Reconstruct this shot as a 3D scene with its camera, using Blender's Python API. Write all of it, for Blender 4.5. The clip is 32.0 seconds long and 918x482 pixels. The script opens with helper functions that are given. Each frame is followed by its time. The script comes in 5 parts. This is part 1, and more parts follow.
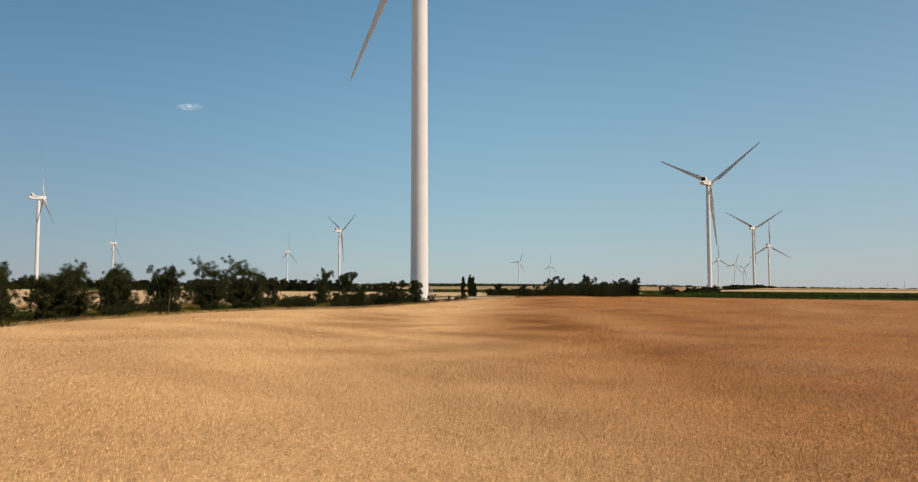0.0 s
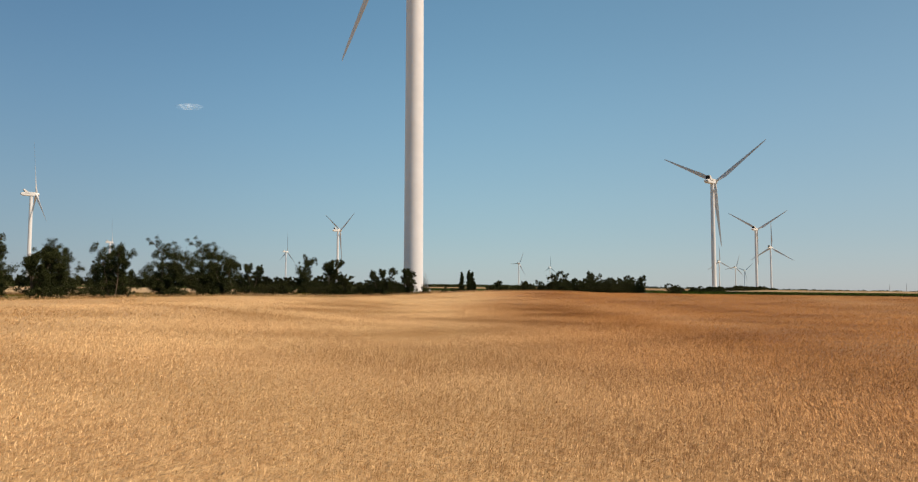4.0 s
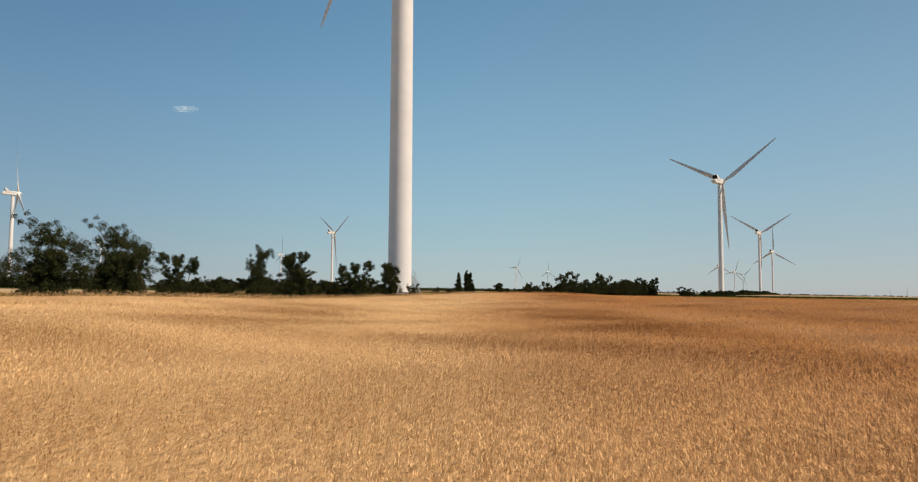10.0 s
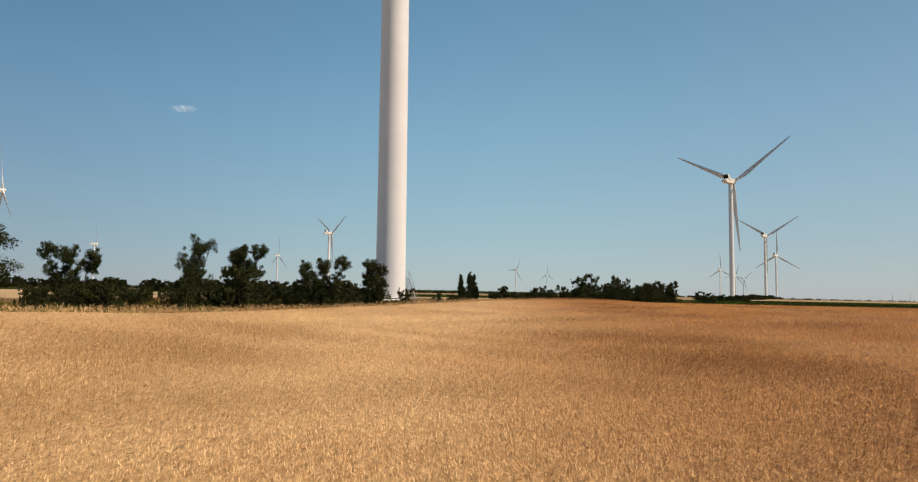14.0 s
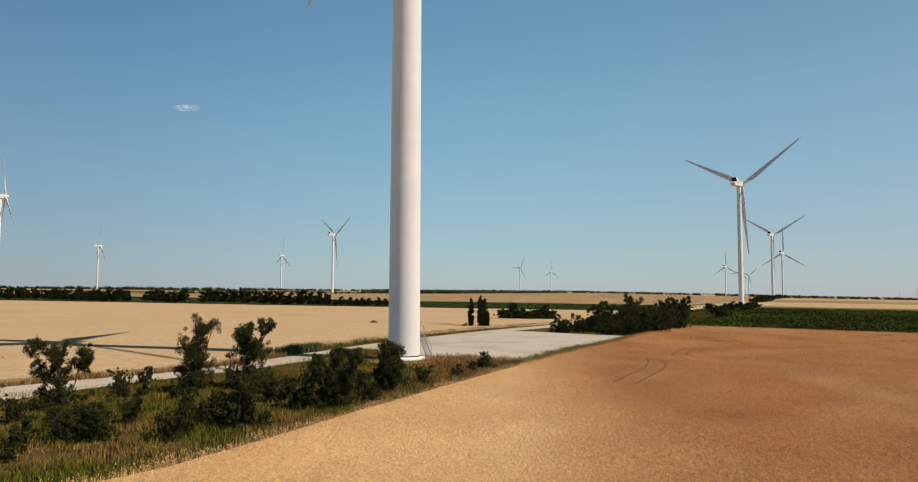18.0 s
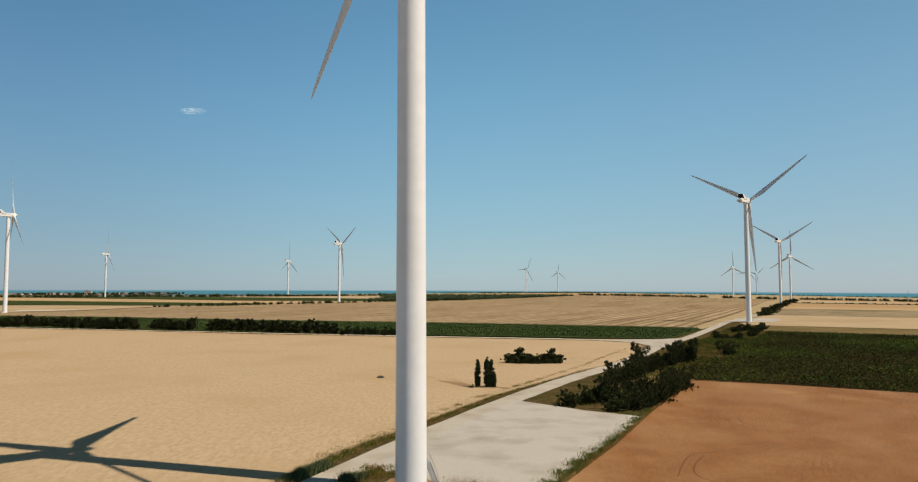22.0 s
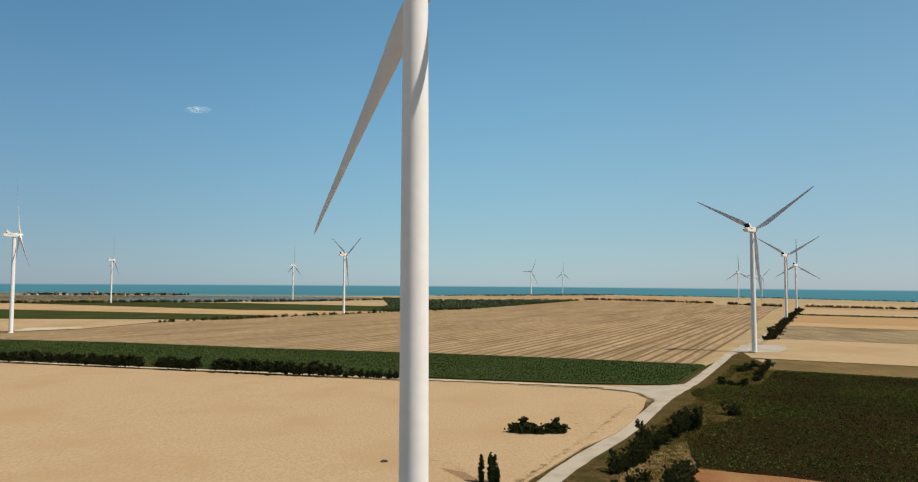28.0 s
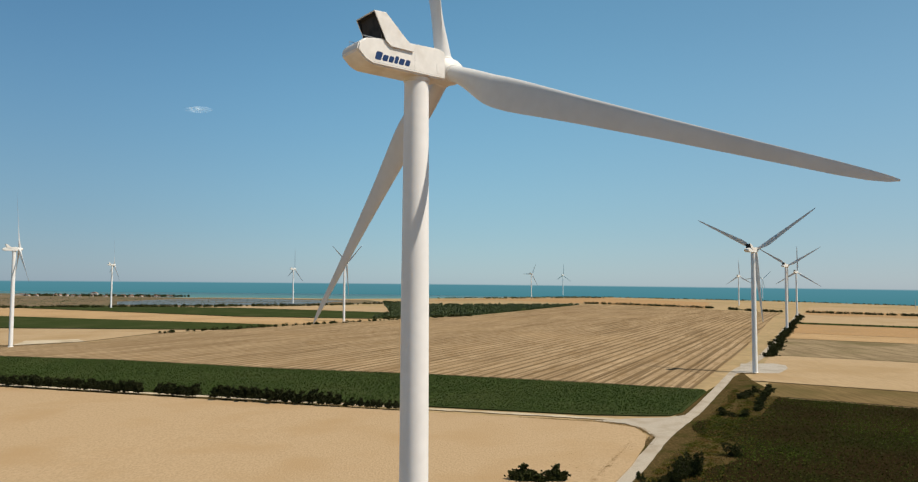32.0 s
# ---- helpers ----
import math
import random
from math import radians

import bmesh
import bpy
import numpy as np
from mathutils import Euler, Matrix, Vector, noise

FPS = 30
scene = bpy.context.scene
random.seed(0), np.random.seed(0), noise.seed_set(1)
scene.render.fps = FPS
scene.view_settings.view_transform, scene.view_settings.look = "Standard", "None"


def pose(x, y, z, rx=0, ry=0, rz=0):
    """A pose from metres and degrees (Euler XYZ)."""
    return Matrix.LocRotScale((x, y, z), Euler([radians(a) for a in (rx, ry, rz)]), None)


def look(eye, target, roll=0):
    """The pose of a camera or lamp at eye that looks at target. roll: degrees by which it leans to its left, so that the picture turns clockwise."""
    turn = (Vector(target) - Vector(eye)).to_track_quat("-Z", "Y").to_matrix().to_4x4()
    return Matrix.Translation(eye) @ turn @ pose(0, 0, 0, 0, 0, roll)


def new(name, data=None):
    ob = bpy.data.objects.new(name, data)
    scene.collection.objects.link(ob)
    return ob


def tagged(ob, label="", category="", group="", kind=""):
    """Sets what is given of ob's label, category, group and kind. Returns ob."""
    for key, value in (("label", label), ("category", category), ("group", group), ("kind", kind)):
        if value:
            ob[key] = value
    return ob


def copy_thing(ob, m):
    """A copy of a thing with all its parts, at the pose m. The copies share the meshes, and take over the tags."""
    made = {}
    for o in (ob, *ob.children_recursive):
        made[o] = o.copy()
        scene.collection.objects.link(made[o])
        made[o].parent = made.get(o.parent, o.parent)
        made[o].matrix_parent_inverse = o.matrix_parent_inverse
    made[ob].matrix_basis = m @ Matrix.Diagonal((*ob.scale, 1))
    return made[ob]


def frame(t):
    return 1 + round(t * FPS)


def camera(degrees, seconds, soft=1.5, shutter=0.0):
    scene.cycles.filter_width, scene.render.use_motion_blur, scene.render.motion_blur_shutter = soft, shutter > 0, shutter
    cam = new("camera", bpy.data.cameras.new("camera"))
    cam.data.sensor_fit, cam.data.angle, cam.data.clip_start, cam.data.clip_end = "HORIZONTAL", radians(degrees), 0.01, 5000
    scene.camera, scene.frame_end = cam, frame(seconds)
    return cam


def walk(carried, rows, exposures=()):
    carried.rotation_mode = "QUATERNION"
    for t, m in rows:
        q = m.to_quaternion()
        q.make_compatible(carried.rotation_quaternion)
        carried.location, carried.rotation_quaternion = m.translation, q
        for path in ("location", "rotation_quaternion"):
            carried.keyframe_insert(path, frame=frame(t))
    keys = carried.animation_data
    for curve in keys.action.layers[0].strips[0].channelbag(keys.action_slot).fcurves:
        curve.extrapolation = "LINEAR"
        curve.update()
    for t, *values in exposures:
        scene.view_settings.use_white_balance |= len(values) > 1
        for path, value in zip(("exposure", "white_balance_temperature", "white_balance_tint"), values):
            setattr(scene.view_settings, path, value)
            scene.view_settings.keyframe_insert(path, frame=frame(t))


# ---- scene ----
cam = camera(66.2, 32.0, soft=1.2, shutter=0.1)
PATH = [
    (0.0, pose(-0.00, -0.00, 3.60, 93.459, 0.142, -0.868)),
    (3.0, pose(0.47, 9.93, 2.00, 93.562, -0.045, -0.877)),
    (6.0, pose(0.82, 17.54, 1.08, 93.681, -0.205, -0.958)),
    (9.0, pose(1.04, 31.31, 0.97, 93.883, -0.251, -1.069)),
    (11.0, pose(1.25, 42.13, 0.97, 93.998, -0.299, -1.190)),
    (13.0, pose(1.25, 54.02, 1.15, 94.122, -0.487, -1.233)),
    (14.5, pose(0.14, 62.17, 1.64, 94.088, -0.618, -1.270)),
    (17.0, pose(-0.91, 64.67, 5.39, 93.815, -0.398, -1.064)),
    (19.0, pose(-0.98, 64.55, 12.55, 93.817, -0.094, -0.825)),
    (21.0, pose(-0.96, 63.55, 20.68, 93.735, 0.125, -0.542)),
    (23.0, pose(-0.82, 63.63, 29.22, 93.576, 0.187, -0.309)),
    (25.0, pose(-0.69, 63.90, 37.77, 93.460, 0.079, -0.138)),
    (28.0, pose(-0.69, 63.05, 50.32, 93.292, -0.049, -0.035)),
    (30.0, pose(-0.68, 63.48, 58.84, 93.194, -0.140, 0.005)),
    (32.0, pose(-0.75, 63.33, 66.88, 93.139, -0.206, -0.011)),
]
# the picture starts warmer and cools as the camera rises
walk(cam, PATH, [(0.0, 0.26, 7200, 17), (15.0, 0.26, 7200, 17), (20.0, 0.26, 6800, 12), (25.0, 0.26, 6500, 10), (32.0, 0.26, 6500, 10)])

# ---- sky and sun ----
SUN_DIR = Vector((0.513, -0.168, 0.86)).normalized()
world = bpy.data.worlds.new("world")
scene.world = world
world.use_nodes = True
wn = world.node_tree
wn.nodes.clear()
sky = wn.nodes.new("ShaderNodeTexSky")
sky.sky_type = "NISHITA"
sky.sun_disc = False
sky.sun_elevation = math.asin(SUN_DIR.z)
sky.sun_rotation = math.atan2(SUN_DIR.x, SUN_DIR.y)
sky.altitude = 0
sky.air_density = 0.75
sky.dust_density = 0.3
sky.ozone_density = 5.0
bg = wn.nodes.new("ShaderNodeBackground")
bg.inputs["Strength"].default_value = 0.13
wo = wn.nodes.new("ShaderNodeOutputWorld")
tint = wn.nodes.new("ShaderNodeMix")
tint.data_type, tint.blend_type = "RGBA", "MULTIPLY"
tint.inputs[0].default_value = 1.0
tint.inputs[7].default_value = (0.90, 1.05, 0.93, 1)
wn.links.new(sky.outputs[0], tint.inputs[6])


def wmath(op, a, b):
    k = wn.nodes.new("ShaderNodeMath")
    k.operation = op
    for i, v in enumerate((a, b)):
        if isinstance(v, (int, float)):
            k.inputs[i].default_value = v
        else:
            wn.links.new(v, k.inputs[i])
    return k.outputs[0]


def wramp(fac, stops, low, high):
    """A smooth colour by a direction's component, from low to high; colours are halved in the ramp and doubled after it."""
    r = wn.nodes.new("ShaderNodeValToRGB")
    r.color_ramp.interpolation = "B_SPLINE"
    m = wn.nodes.new("ShaderNodeMapRange")
    m.inputs[1].default_value, m.inputs[2].default_value = low, high
    wn.links.new(fac, m.inputs[0])
    wn.links.new(m.outputs[0], r.inputs[0])
    while len(r.color_ramp.elements) < len(stops):
        r.color_ramp.elements.new(0.5)
    for e, (p, c) in zip(r.color_ramp.elements, stops):
        e.position = (p - low) / (high - low)
        e.color = (c[0] / 2, c[1] / 2, c[2] / 2, 1)
    return r.outputs[0]


def wmix(kind, fac, a, b):
    k = wn.nodes.new("ShaderNodeMix")
    k.data_type, k.blend_type = "RGBA", kind
    for sock, v in ((k.inputs[0], fac), (k.inputs[6], a), (k.inputs[7], b)):
        if isinstance(v, float):
            sock.default_value = v
        elif isinstance(v, tuple):
            sock.default_value = (*v, 1)
        else:
            wn.links.new(v, sock)
    return k.outputs[2]


# the sea's horizon lies a little below the level and leans with the land
way = wn.nodes.new("ShaderNodeTexCoord")
parts = wn.nodes.new("ShaderNodeSeparateXYZ")
wn.links.new(way.outputs["Generated"], parts.inputs[0])
rise = wmath("ADD", wmath("ADD", parts.outputs["Z"], wmath("MULTIPLY", parts.outputs["X"], 0.0067)), 0.0066)
above = wn.nodes.new("ShaderNodeCombineXYZ")
wn.links.new(parts.outputs["X"], above.inputs[0])
wn.links.new(parts.outputs["Y"], above.inputs[1])
wn.links.new(wmath("MAXIMUM", rise, 0.002), above.inputs[2])
wn.links.new(above.outputs[0], sky.inputs["Vector"])
# haze: evens the clear sky out towards the horizon, channel by channel
split = wn.nodes.new("ShaderNodeSeparateColor")
join = wn.nodes.new("ShaderNodeCombineColor")
wn.links.new(tint.outputs[2], split.inputs[0])
for ch, power, gain in ((0, 0.80, 0.62), (1, 0.50, 0.54), (2, 0.27, 0.56)):
    wn.links.new(wmath("MULTIPLY", wmath("POWER", wmath("MULTIPLY", split.outputs[ch], 0.13), power), 3.785 * gain / 0.13), join.inputs[ch])
# deeper blue away from the sun, hazier on its side; a pale belt of haze at a moderate height
side = wramp(parts.outputs["X"], ((-0.9, (0.70, 0.70, 0.74)), (-0.5, (0.74, 0.74, 0.77)), (-0.2, (0.96, 0.96, 0.94)), (0.12, (1.09, 1.06, 0.98)), (0.5, (1.06, 0.95, 0.91)), (0.95, (1.10, 1.0, 0.93))), -1.0, 1.0)
belt = wramp(rise, ((0.0, (0.86, 0.95, 1.01)), (0.05, (0.95, 1.01, 1.05)), (0.13, (1.15, 1.15, 1.15)), (0.24, (1.17, 1.17, 1.17)), (0.34, (1.06, 1.06, 1.06)), (0.46, (0.95, 0.95, 0.95)), (0.65, (0.62, 0.60, 0.56)), (0.95, (0.46, 0.42, 0.36))), 0.0, 1.0)
clear = wmix("MULTIPLY", 1.0, wmix("MULTIPLY", 1.0, join.outputs[0], side), belt)
# the open sea, seen past the last of the shore
edge = wn.nodes.new("ShaderNodeMapRange")
edge.inputs[1].default_value, edge.inputs[2].default_value = -0.0012, 0.0006
wn.links.new(rise, edge.inputs[0])
deep = wmix("MIX", wmath("MULTIPLY", wmath("MAXIMUM", wmath("MULTIPLY", rise, -1.0), 0.0), 60.0), (0.54, 1.62, 2.00), (0.42, 1.42, 1.70))
open_sea = wmix("MIX", edge.outputs[0], deep, clear)
wn.links.new(open_sea, bg.inputs["Color"])
wn.links.new(bg.outputs[0], wo.inputs["Surface"])

sun_data = bpy.data.lights.new("sun", "SUN")
sun_data.energy = 5.0
sun_data.angle = radians(0.5)
sun_data.color = (1.0, 0.88, 0.72)
sun = new("sun", sun_data)
sun.matrix_world = look(SUN_DIR * 100, (0, 0, 0))
scene.view_settings.exposure = 0.26


# ---- materials ----
def nodes_of(name, rough=0.8, metal=0.0):
    m = bpy.data.materials.new(name)
    m.use_nodes = True
    n = m.node_tree.nodes
    b = n["Principled BSDF"]
    b.inputs["Roughness"].default_value = rough
    b.inputs["Metallic"].default_value = metal
    return m, n, m.node_tree.links, b


def mixer(n, l, fac, a, b):
    """A colour mix; each argument is a socket or a value."""
    x = n.new("ShaderNodeMix")
    x.data_type = "RGBA"
    for sock, val in ((x.inputs[0], fac), (x.inputs[6], a), (x.inputs[7], b)):
        if isinstance(val, (int, float)):
            sock.default_value = val
        elif isinstance(val, tuple):
            sock.default_value = (*val, 1)
        else:
            l.new(val, sock)
    return x.outputs[2]


def ranged(n, l, sock, a, b, lo=0.0, hi=1.0):
    r = n.new("ShaderNodeMapRange")
    l.new(sock, r.inputs[0])
    for i, v in zip((1, 2, 3, 4), (a, b, lo, hi)):
        r.inputs[i].default_value = v
    return r.outputs[0]


def noise_of(n, l, scale, detail=4.0, stretch=(1, 1, 1), turn=0.0, distort=0.0):
    co = n.new("ShaderNodeTexCoord")
    mp = n.new("ShaderNodeMapping")
    mp.inputs["Scale"].default_value = stretch
    mp.inputs["Rotation"].default_value = (0, 0, turn)
    l.new(co.outputs["Object"], mp.inputs["Vector"])
    t = n.new("ShaderNodeTexNoise")
    t.inputs["Scale"].default_value = scale
    t.inputs["Detail"].default_value = detail
    t.inputs["Distortion"].default_value = distort
    l.new(mp.outputs[0], t.inputs["Vector"])
    return t.outputs["Fac"]


def bumped(n, l, b, height, strength, distance):
    k = n.new("ShaderNodeBump")
    k.inputs["Strength"].default_value = strength
    k.inputs["Distance"].default_value = distance
    l.new(height, k.inputs["Height"])
    l.new(k.outputs[0], b.inputs["Normal"])


def surface(name, c1, c2, c3, fine, broad, rough=0.9, bump=0.4, dist=0.1, stretch=(1, 1, 1), turn=0.0, metal=0.0, spec=0.08):
    """Two-scale material: fine grain between c1 and c2, broad patches of c3."""
    m, n, l, b = nodes_of(name, rough, metal)
    f = noise_of(n, l, fine, 5, stretch, turn)
    g = noise_of(n, l, broad, 3)
    col = mixer(n, l, ranged(n, l, f, 0.35, 0.65), c1, c2)
    col = mixer(n, l, ranged(n, l, g, 0.48, 0.72), col, c3)
    l.new(col, b.inputs["Base Color"])
    b.inputs["Specular IOR Level"].default_value = spec
    if bump:
        bumped(n, l, b, f, bump, dist)
    return m


def leafy(name, c1, c2, rough=0.6, spec=0.25):
    """Foliage or straw: each separate leaf takes its own tone."""
    m, n, l, b = nodes_of(name, rough)
    g = n.new("ShaderNodeNewGeometry")
    l.new(mixer(n, l, g.outputs["Random Per Island"], c1, c2), b.inputs["Base Color"])
    b.inputs["Specular IOR Level"].default_value = spec
    return m


def patchy(name, g1, g2, d1, d2, scale=0.35, lo=0.42, hi=0.60):
    """Weeds: green patches and dry patches, each blade with its own tone."""
    m, n, l, b = nodes_of(name, 0.7)
    f = n.new("ShaderNodeNewGeometry").outputs["Random Per Island"]
    p = ranged(n, l, noise_of(n, l, scale, 3), lo, hi)
    l.new(mixer(n, l, p, mixer(n, l, f, g1, g2), mixer(n, l, f, d1, d2)), b.inputs["Base Color"])
    b.inputs["Specular IOR Level"].default_value = 0.06
    return m


def rust_shift(n, l, a, b):
    """How far the field's colour has shifted: paler on the road side, rusty away from it."""
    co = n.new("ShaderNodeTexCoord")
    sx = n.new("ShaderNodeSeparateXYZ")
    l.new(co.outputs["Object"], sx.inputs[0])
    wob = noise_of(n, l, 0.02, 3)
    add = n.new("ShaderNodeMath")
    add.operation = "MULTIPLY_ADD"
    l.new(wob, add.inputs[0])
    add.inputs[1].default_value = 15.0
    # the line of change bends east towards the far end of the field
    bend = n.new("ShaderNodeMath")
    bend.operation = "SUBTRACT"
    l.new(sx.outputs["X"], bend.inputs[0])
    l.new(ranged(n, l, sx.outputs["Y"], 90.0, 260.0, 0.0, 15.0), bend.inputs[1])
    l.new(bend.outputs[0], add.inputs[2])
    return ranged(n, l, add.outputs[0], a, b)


def wheat_material(name, pale1, pale2, rust1, rust2, islands):
    m, n, l, b = nodes_of(name, 0.75)
    if islands:
        g = n.new("ShaderNodeNewGeometry")
        f = g.outputs["Random Per Island"]
    else:
        f = ranged(n, l, noise_of(n, l, 3.5, 6, (1, 0.6, 1)), 0.3, 0.7)
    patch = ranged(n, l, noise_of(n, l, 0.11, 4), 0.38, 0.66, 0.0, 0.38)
    r = rust_shift(n, l, 8.5, 24.5)
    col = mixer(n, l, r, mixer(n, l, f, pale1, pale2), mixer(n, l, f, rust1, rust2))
    # a darker rust eastwards: lens falloff painted into the wheat colour
    col = mixer(n, l, ranged(n, l, rust_shift(n, l, 8.5, 20.5), 0.0, 1.0, 0.0, 0.72), col, mixer(n, l, f, tuple(v * 0.57 for v in rust1), tuple(v * 0.60 for v in rust2)))
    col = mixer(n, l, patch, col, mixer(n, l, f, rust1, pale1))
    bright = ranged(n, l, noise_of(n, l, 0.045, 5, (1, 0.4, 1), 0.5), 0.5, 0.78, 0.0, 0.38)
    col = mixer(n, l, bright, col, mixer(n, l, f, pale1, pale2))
    l.new(col, b.inputs["Base Color"])
    b.inputs["Specular IOR Level"].default_value = 0.25
    if not islands:
        bumped(n, l, b, noise_of(n, l, 5.0, 6), 0.9, 0.25)
    return m


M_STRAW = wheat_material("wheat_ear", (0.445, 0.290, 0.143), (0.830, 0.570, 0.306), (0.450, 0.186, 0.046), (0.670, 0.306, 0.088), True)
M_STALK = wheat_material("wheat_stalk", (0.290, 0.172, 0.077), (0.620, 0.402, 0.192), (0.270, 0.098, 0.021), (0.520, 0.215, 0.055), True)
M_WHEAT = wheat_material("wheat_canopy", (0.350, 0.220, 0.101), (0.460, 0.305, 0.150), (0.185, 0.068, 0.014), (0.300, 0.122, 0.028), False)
M_PALE = surface("ripe_pale_crop", (0.298, 0.219, 0.132), (0.355, 0.262, 0.161), (0.304, 0.214, 0.120), 1.2, 0.025, bump=0.6, dist=0.25, stretch=(1, 0.5, 1), turn=0.5, spec=0.02)
M_PALE2 = surface("ripe_far_crop", (0.287, 0.210, 0.122), (0.342, 0.255, 0.151), (0.268, 0.188, 0.098), 0.25, 0.012, bump=0, stretch=(2, 0.3, 1), turn=1.09)
M_TAN = surface("tan_far_crop", (0.301, 0.202, 0.103), (0.370, 0.254, 0.133), (0.267, 0.181, 0.090), 0.2, 0.01, bump=0)
M_ORANGE = surface("rusty_far_crop", (0.265, 0.165, 0.075), (0.320, 0.205, 0.100), (0.245, 0.165, 0.083), 0.2, 0.01, bump=0)
M_OLIVE = surface("olive_fallow", (0.105, 0.076, 0.036), (0.165, 0.118, 0.058), (0.088, 0.072, 0.030), 0.25, 0.012, bump=0, stretch=(2, 0.2, 1), turn=1.09, spec=0.0)
M_FALLOW = surface("grey_brown_fallow", (0.150, 0.116, 0.072), (0.250, 0.196, 0.124), (0.118, 0.098, 0.052), 0.12, 0.014, bump=0, stretch=(2, 0.2, 1), turn=1.09, spec=0.0)
M_GREEN = surface("green_row_crop", (0.022, 0.032, 0.011), (0.036, 0.050, 0.018), (0.044, 0.052, 0.022), 0.9, 0.02, bump=0.6, dist=0.5, spec=0.0)
# dark soil, with the shade between the crop leaves put into its colour
M_SHADED_FLOOR = surface("shaded_row_crop_floor", (0.013, 0.009, 0.004), (0.022, 0.015, 0.007), (0.012, 0.014, 0.004), 0.8, 0.02, bump=0.6, dist=0.4, spec=0.0)
M_SUNLEAF = patchy("sunflower_leaf", (0.028, 0.056, 0.006), (0.082, 0.135, 0.014), (0.012, 0.012, 0.004), (0.028, 0.028, 0.006), 0.014, 0.38, 0.66)
# trampled straw, darkened by colour for the shade down in the crop gap
M_LODGED_SHADE = surface("shaded_lodged_straw", (0.070, 0.027, 0.008), (0.150, 0.060, 0.018), (0.180, 0.075, 0.024), 3.0, 0.5, bump=0.6, dist=0.1)
M_LEAFROW = patchy("row_crop_leaf", (0.027, 0.046, 0.011), (0.048, 0.077, 0.019), (0.037, 0.054, 0.014), (0.067, 0.090, 0.027), 0.016, 0.45, 0.72)
M_GROUND = surface("dry_ground", (0.258, 0.189, 0.103), (0.327, 0.241, 0.129), (0.215, 0.172, 0.086), 0.15, 0.008, bump=0)
M_VERGE = surface("verge_soil", (0.040, 0.030, 0.012), (0.085, 0.060, 0.026), (0.026, 0.030, 0.008), 0.8, 0.10, bump=0.6, dist=0.1, spec=0.0)
M_REDSOIL = surface("reddish_dry_soil", (0.172, 0.107, 0.060), (0.241, 0.155, 0.090), (0.189, 0.138, 0.069), 2.0, 0.25, bump=0.5, dist=0.06)
M_GRAVEL = surface("pale_gravel", (0.275, 0.245, 0.202), (0.361, 0.327, 0.271), (0.258, 0.219, 0.168), 6.0, 0.12, bump=0.4, dist=0.03)
M_PAD = surface("grey_pad_gravel", (0.275, 0.252, 0.218), (0.365, 0.340, 0.298), (0.240, 0.214, 0.176), 6.0, 0.12, bump=0.4, dist=0.03)
M_DIRT = surface("dirt_track", (0.361, 0.310, 0.232), (0.447, 0.387, 0.292), (0.310, 0.249, 0.163), 1.0, 0.05, bump=0.3, dist=0.05)
M_CONCRETE = surface("concrete", (0.55, 0.53, 0.49), (0.64, 0.62, 0.58), (0.48, 0.45, 0.40), 5.0, 0.6, bump=0.2, dist=0.02)
M_PAINT = surface("white_tower_paint", (0.715, 0.728, 0.742), (0.750, 0.762, 0.776), (0.680, 0.690, 0.700), 0.8, 0.12, rough=0.45, bump=0.03, dist=0.01, spec=0.4)
M_BLADE = surface("blade_gelcoat", (0.582, 0.592, 0.605), (0.618, 0.628, 0.640), (0.545, 0.550, 0.556), 0.6, 0.08, rough=0.35, bump=0, spec=0.45)
M_SHELL = surface("nacelle_shell", (0.690, 0.690, 0.682), (0.740, 0.738, 0.730), (0.625, 0.612, 0.585), 1.2, 0.45, rough=0.5, bump=0.05, dist=0.02)
M_DARK = surface("dark_radiator", (0.03, 0.03, 0.032), (0.06, 0.055, 0.05), (0.02, 0.02, 0.02), 12.0, 0.8, rough=0.6, bump=0.3, dist=0.02, stretch=(1, 6, 1))
M_BLUE = surface("blue_lettering_paint", (0.018, 0.045, 0.130), (0.026, 0.058, 0.160), (0.016, 0.040, 0.115), 6.0, 0.8, rough=0.5, bump=0)
M_STEEL = surface("galvanised_steel", (0.38, 0.39, 0.40), (0.48, 0.49, 0.50), (0.30, 0.30, 0.30), 8.0, 1.0, rough=0.45, bump=0.1, dist=0.01, metal=0.8)
M_BARK = surface("bark", (0.07, 0.05, 0.035), (0.12, 0.09, 0.06), (0.05, 0.04, 0.03), 6.0, 0.8, bump=0.8, dist=0.05, stretch=(1, 1, 0.25))
M_LEAF = leafy("acacia_leaf", (0.013, 0.017, 0.005), (0.044, 0.052, 0.014), 0.7, 0.1)
M_LEAF2 = leafy("hedge_leaf", (0.015, 0.018, 0.005), (0.046, 0.053, 0.014), 0.7, 0.1)
M_ROWLEAF = leafy("windbreak_leaf", (0.009, 0.011, 0.004), (0.028, 0.032, 0.011), 0.7, 0.08)
M_POPLAR = leafy("poplar_leaf", (0.012, 0.019, 0.007), (0.031, 0.043, 0.014), 0.7, 0.1)
M_RUSTGRASS = leafy("rusty_weed_blade", (0.138, 0.065, 0.026), (0.292, 0.172, 0.077), 0.7, 0.08)
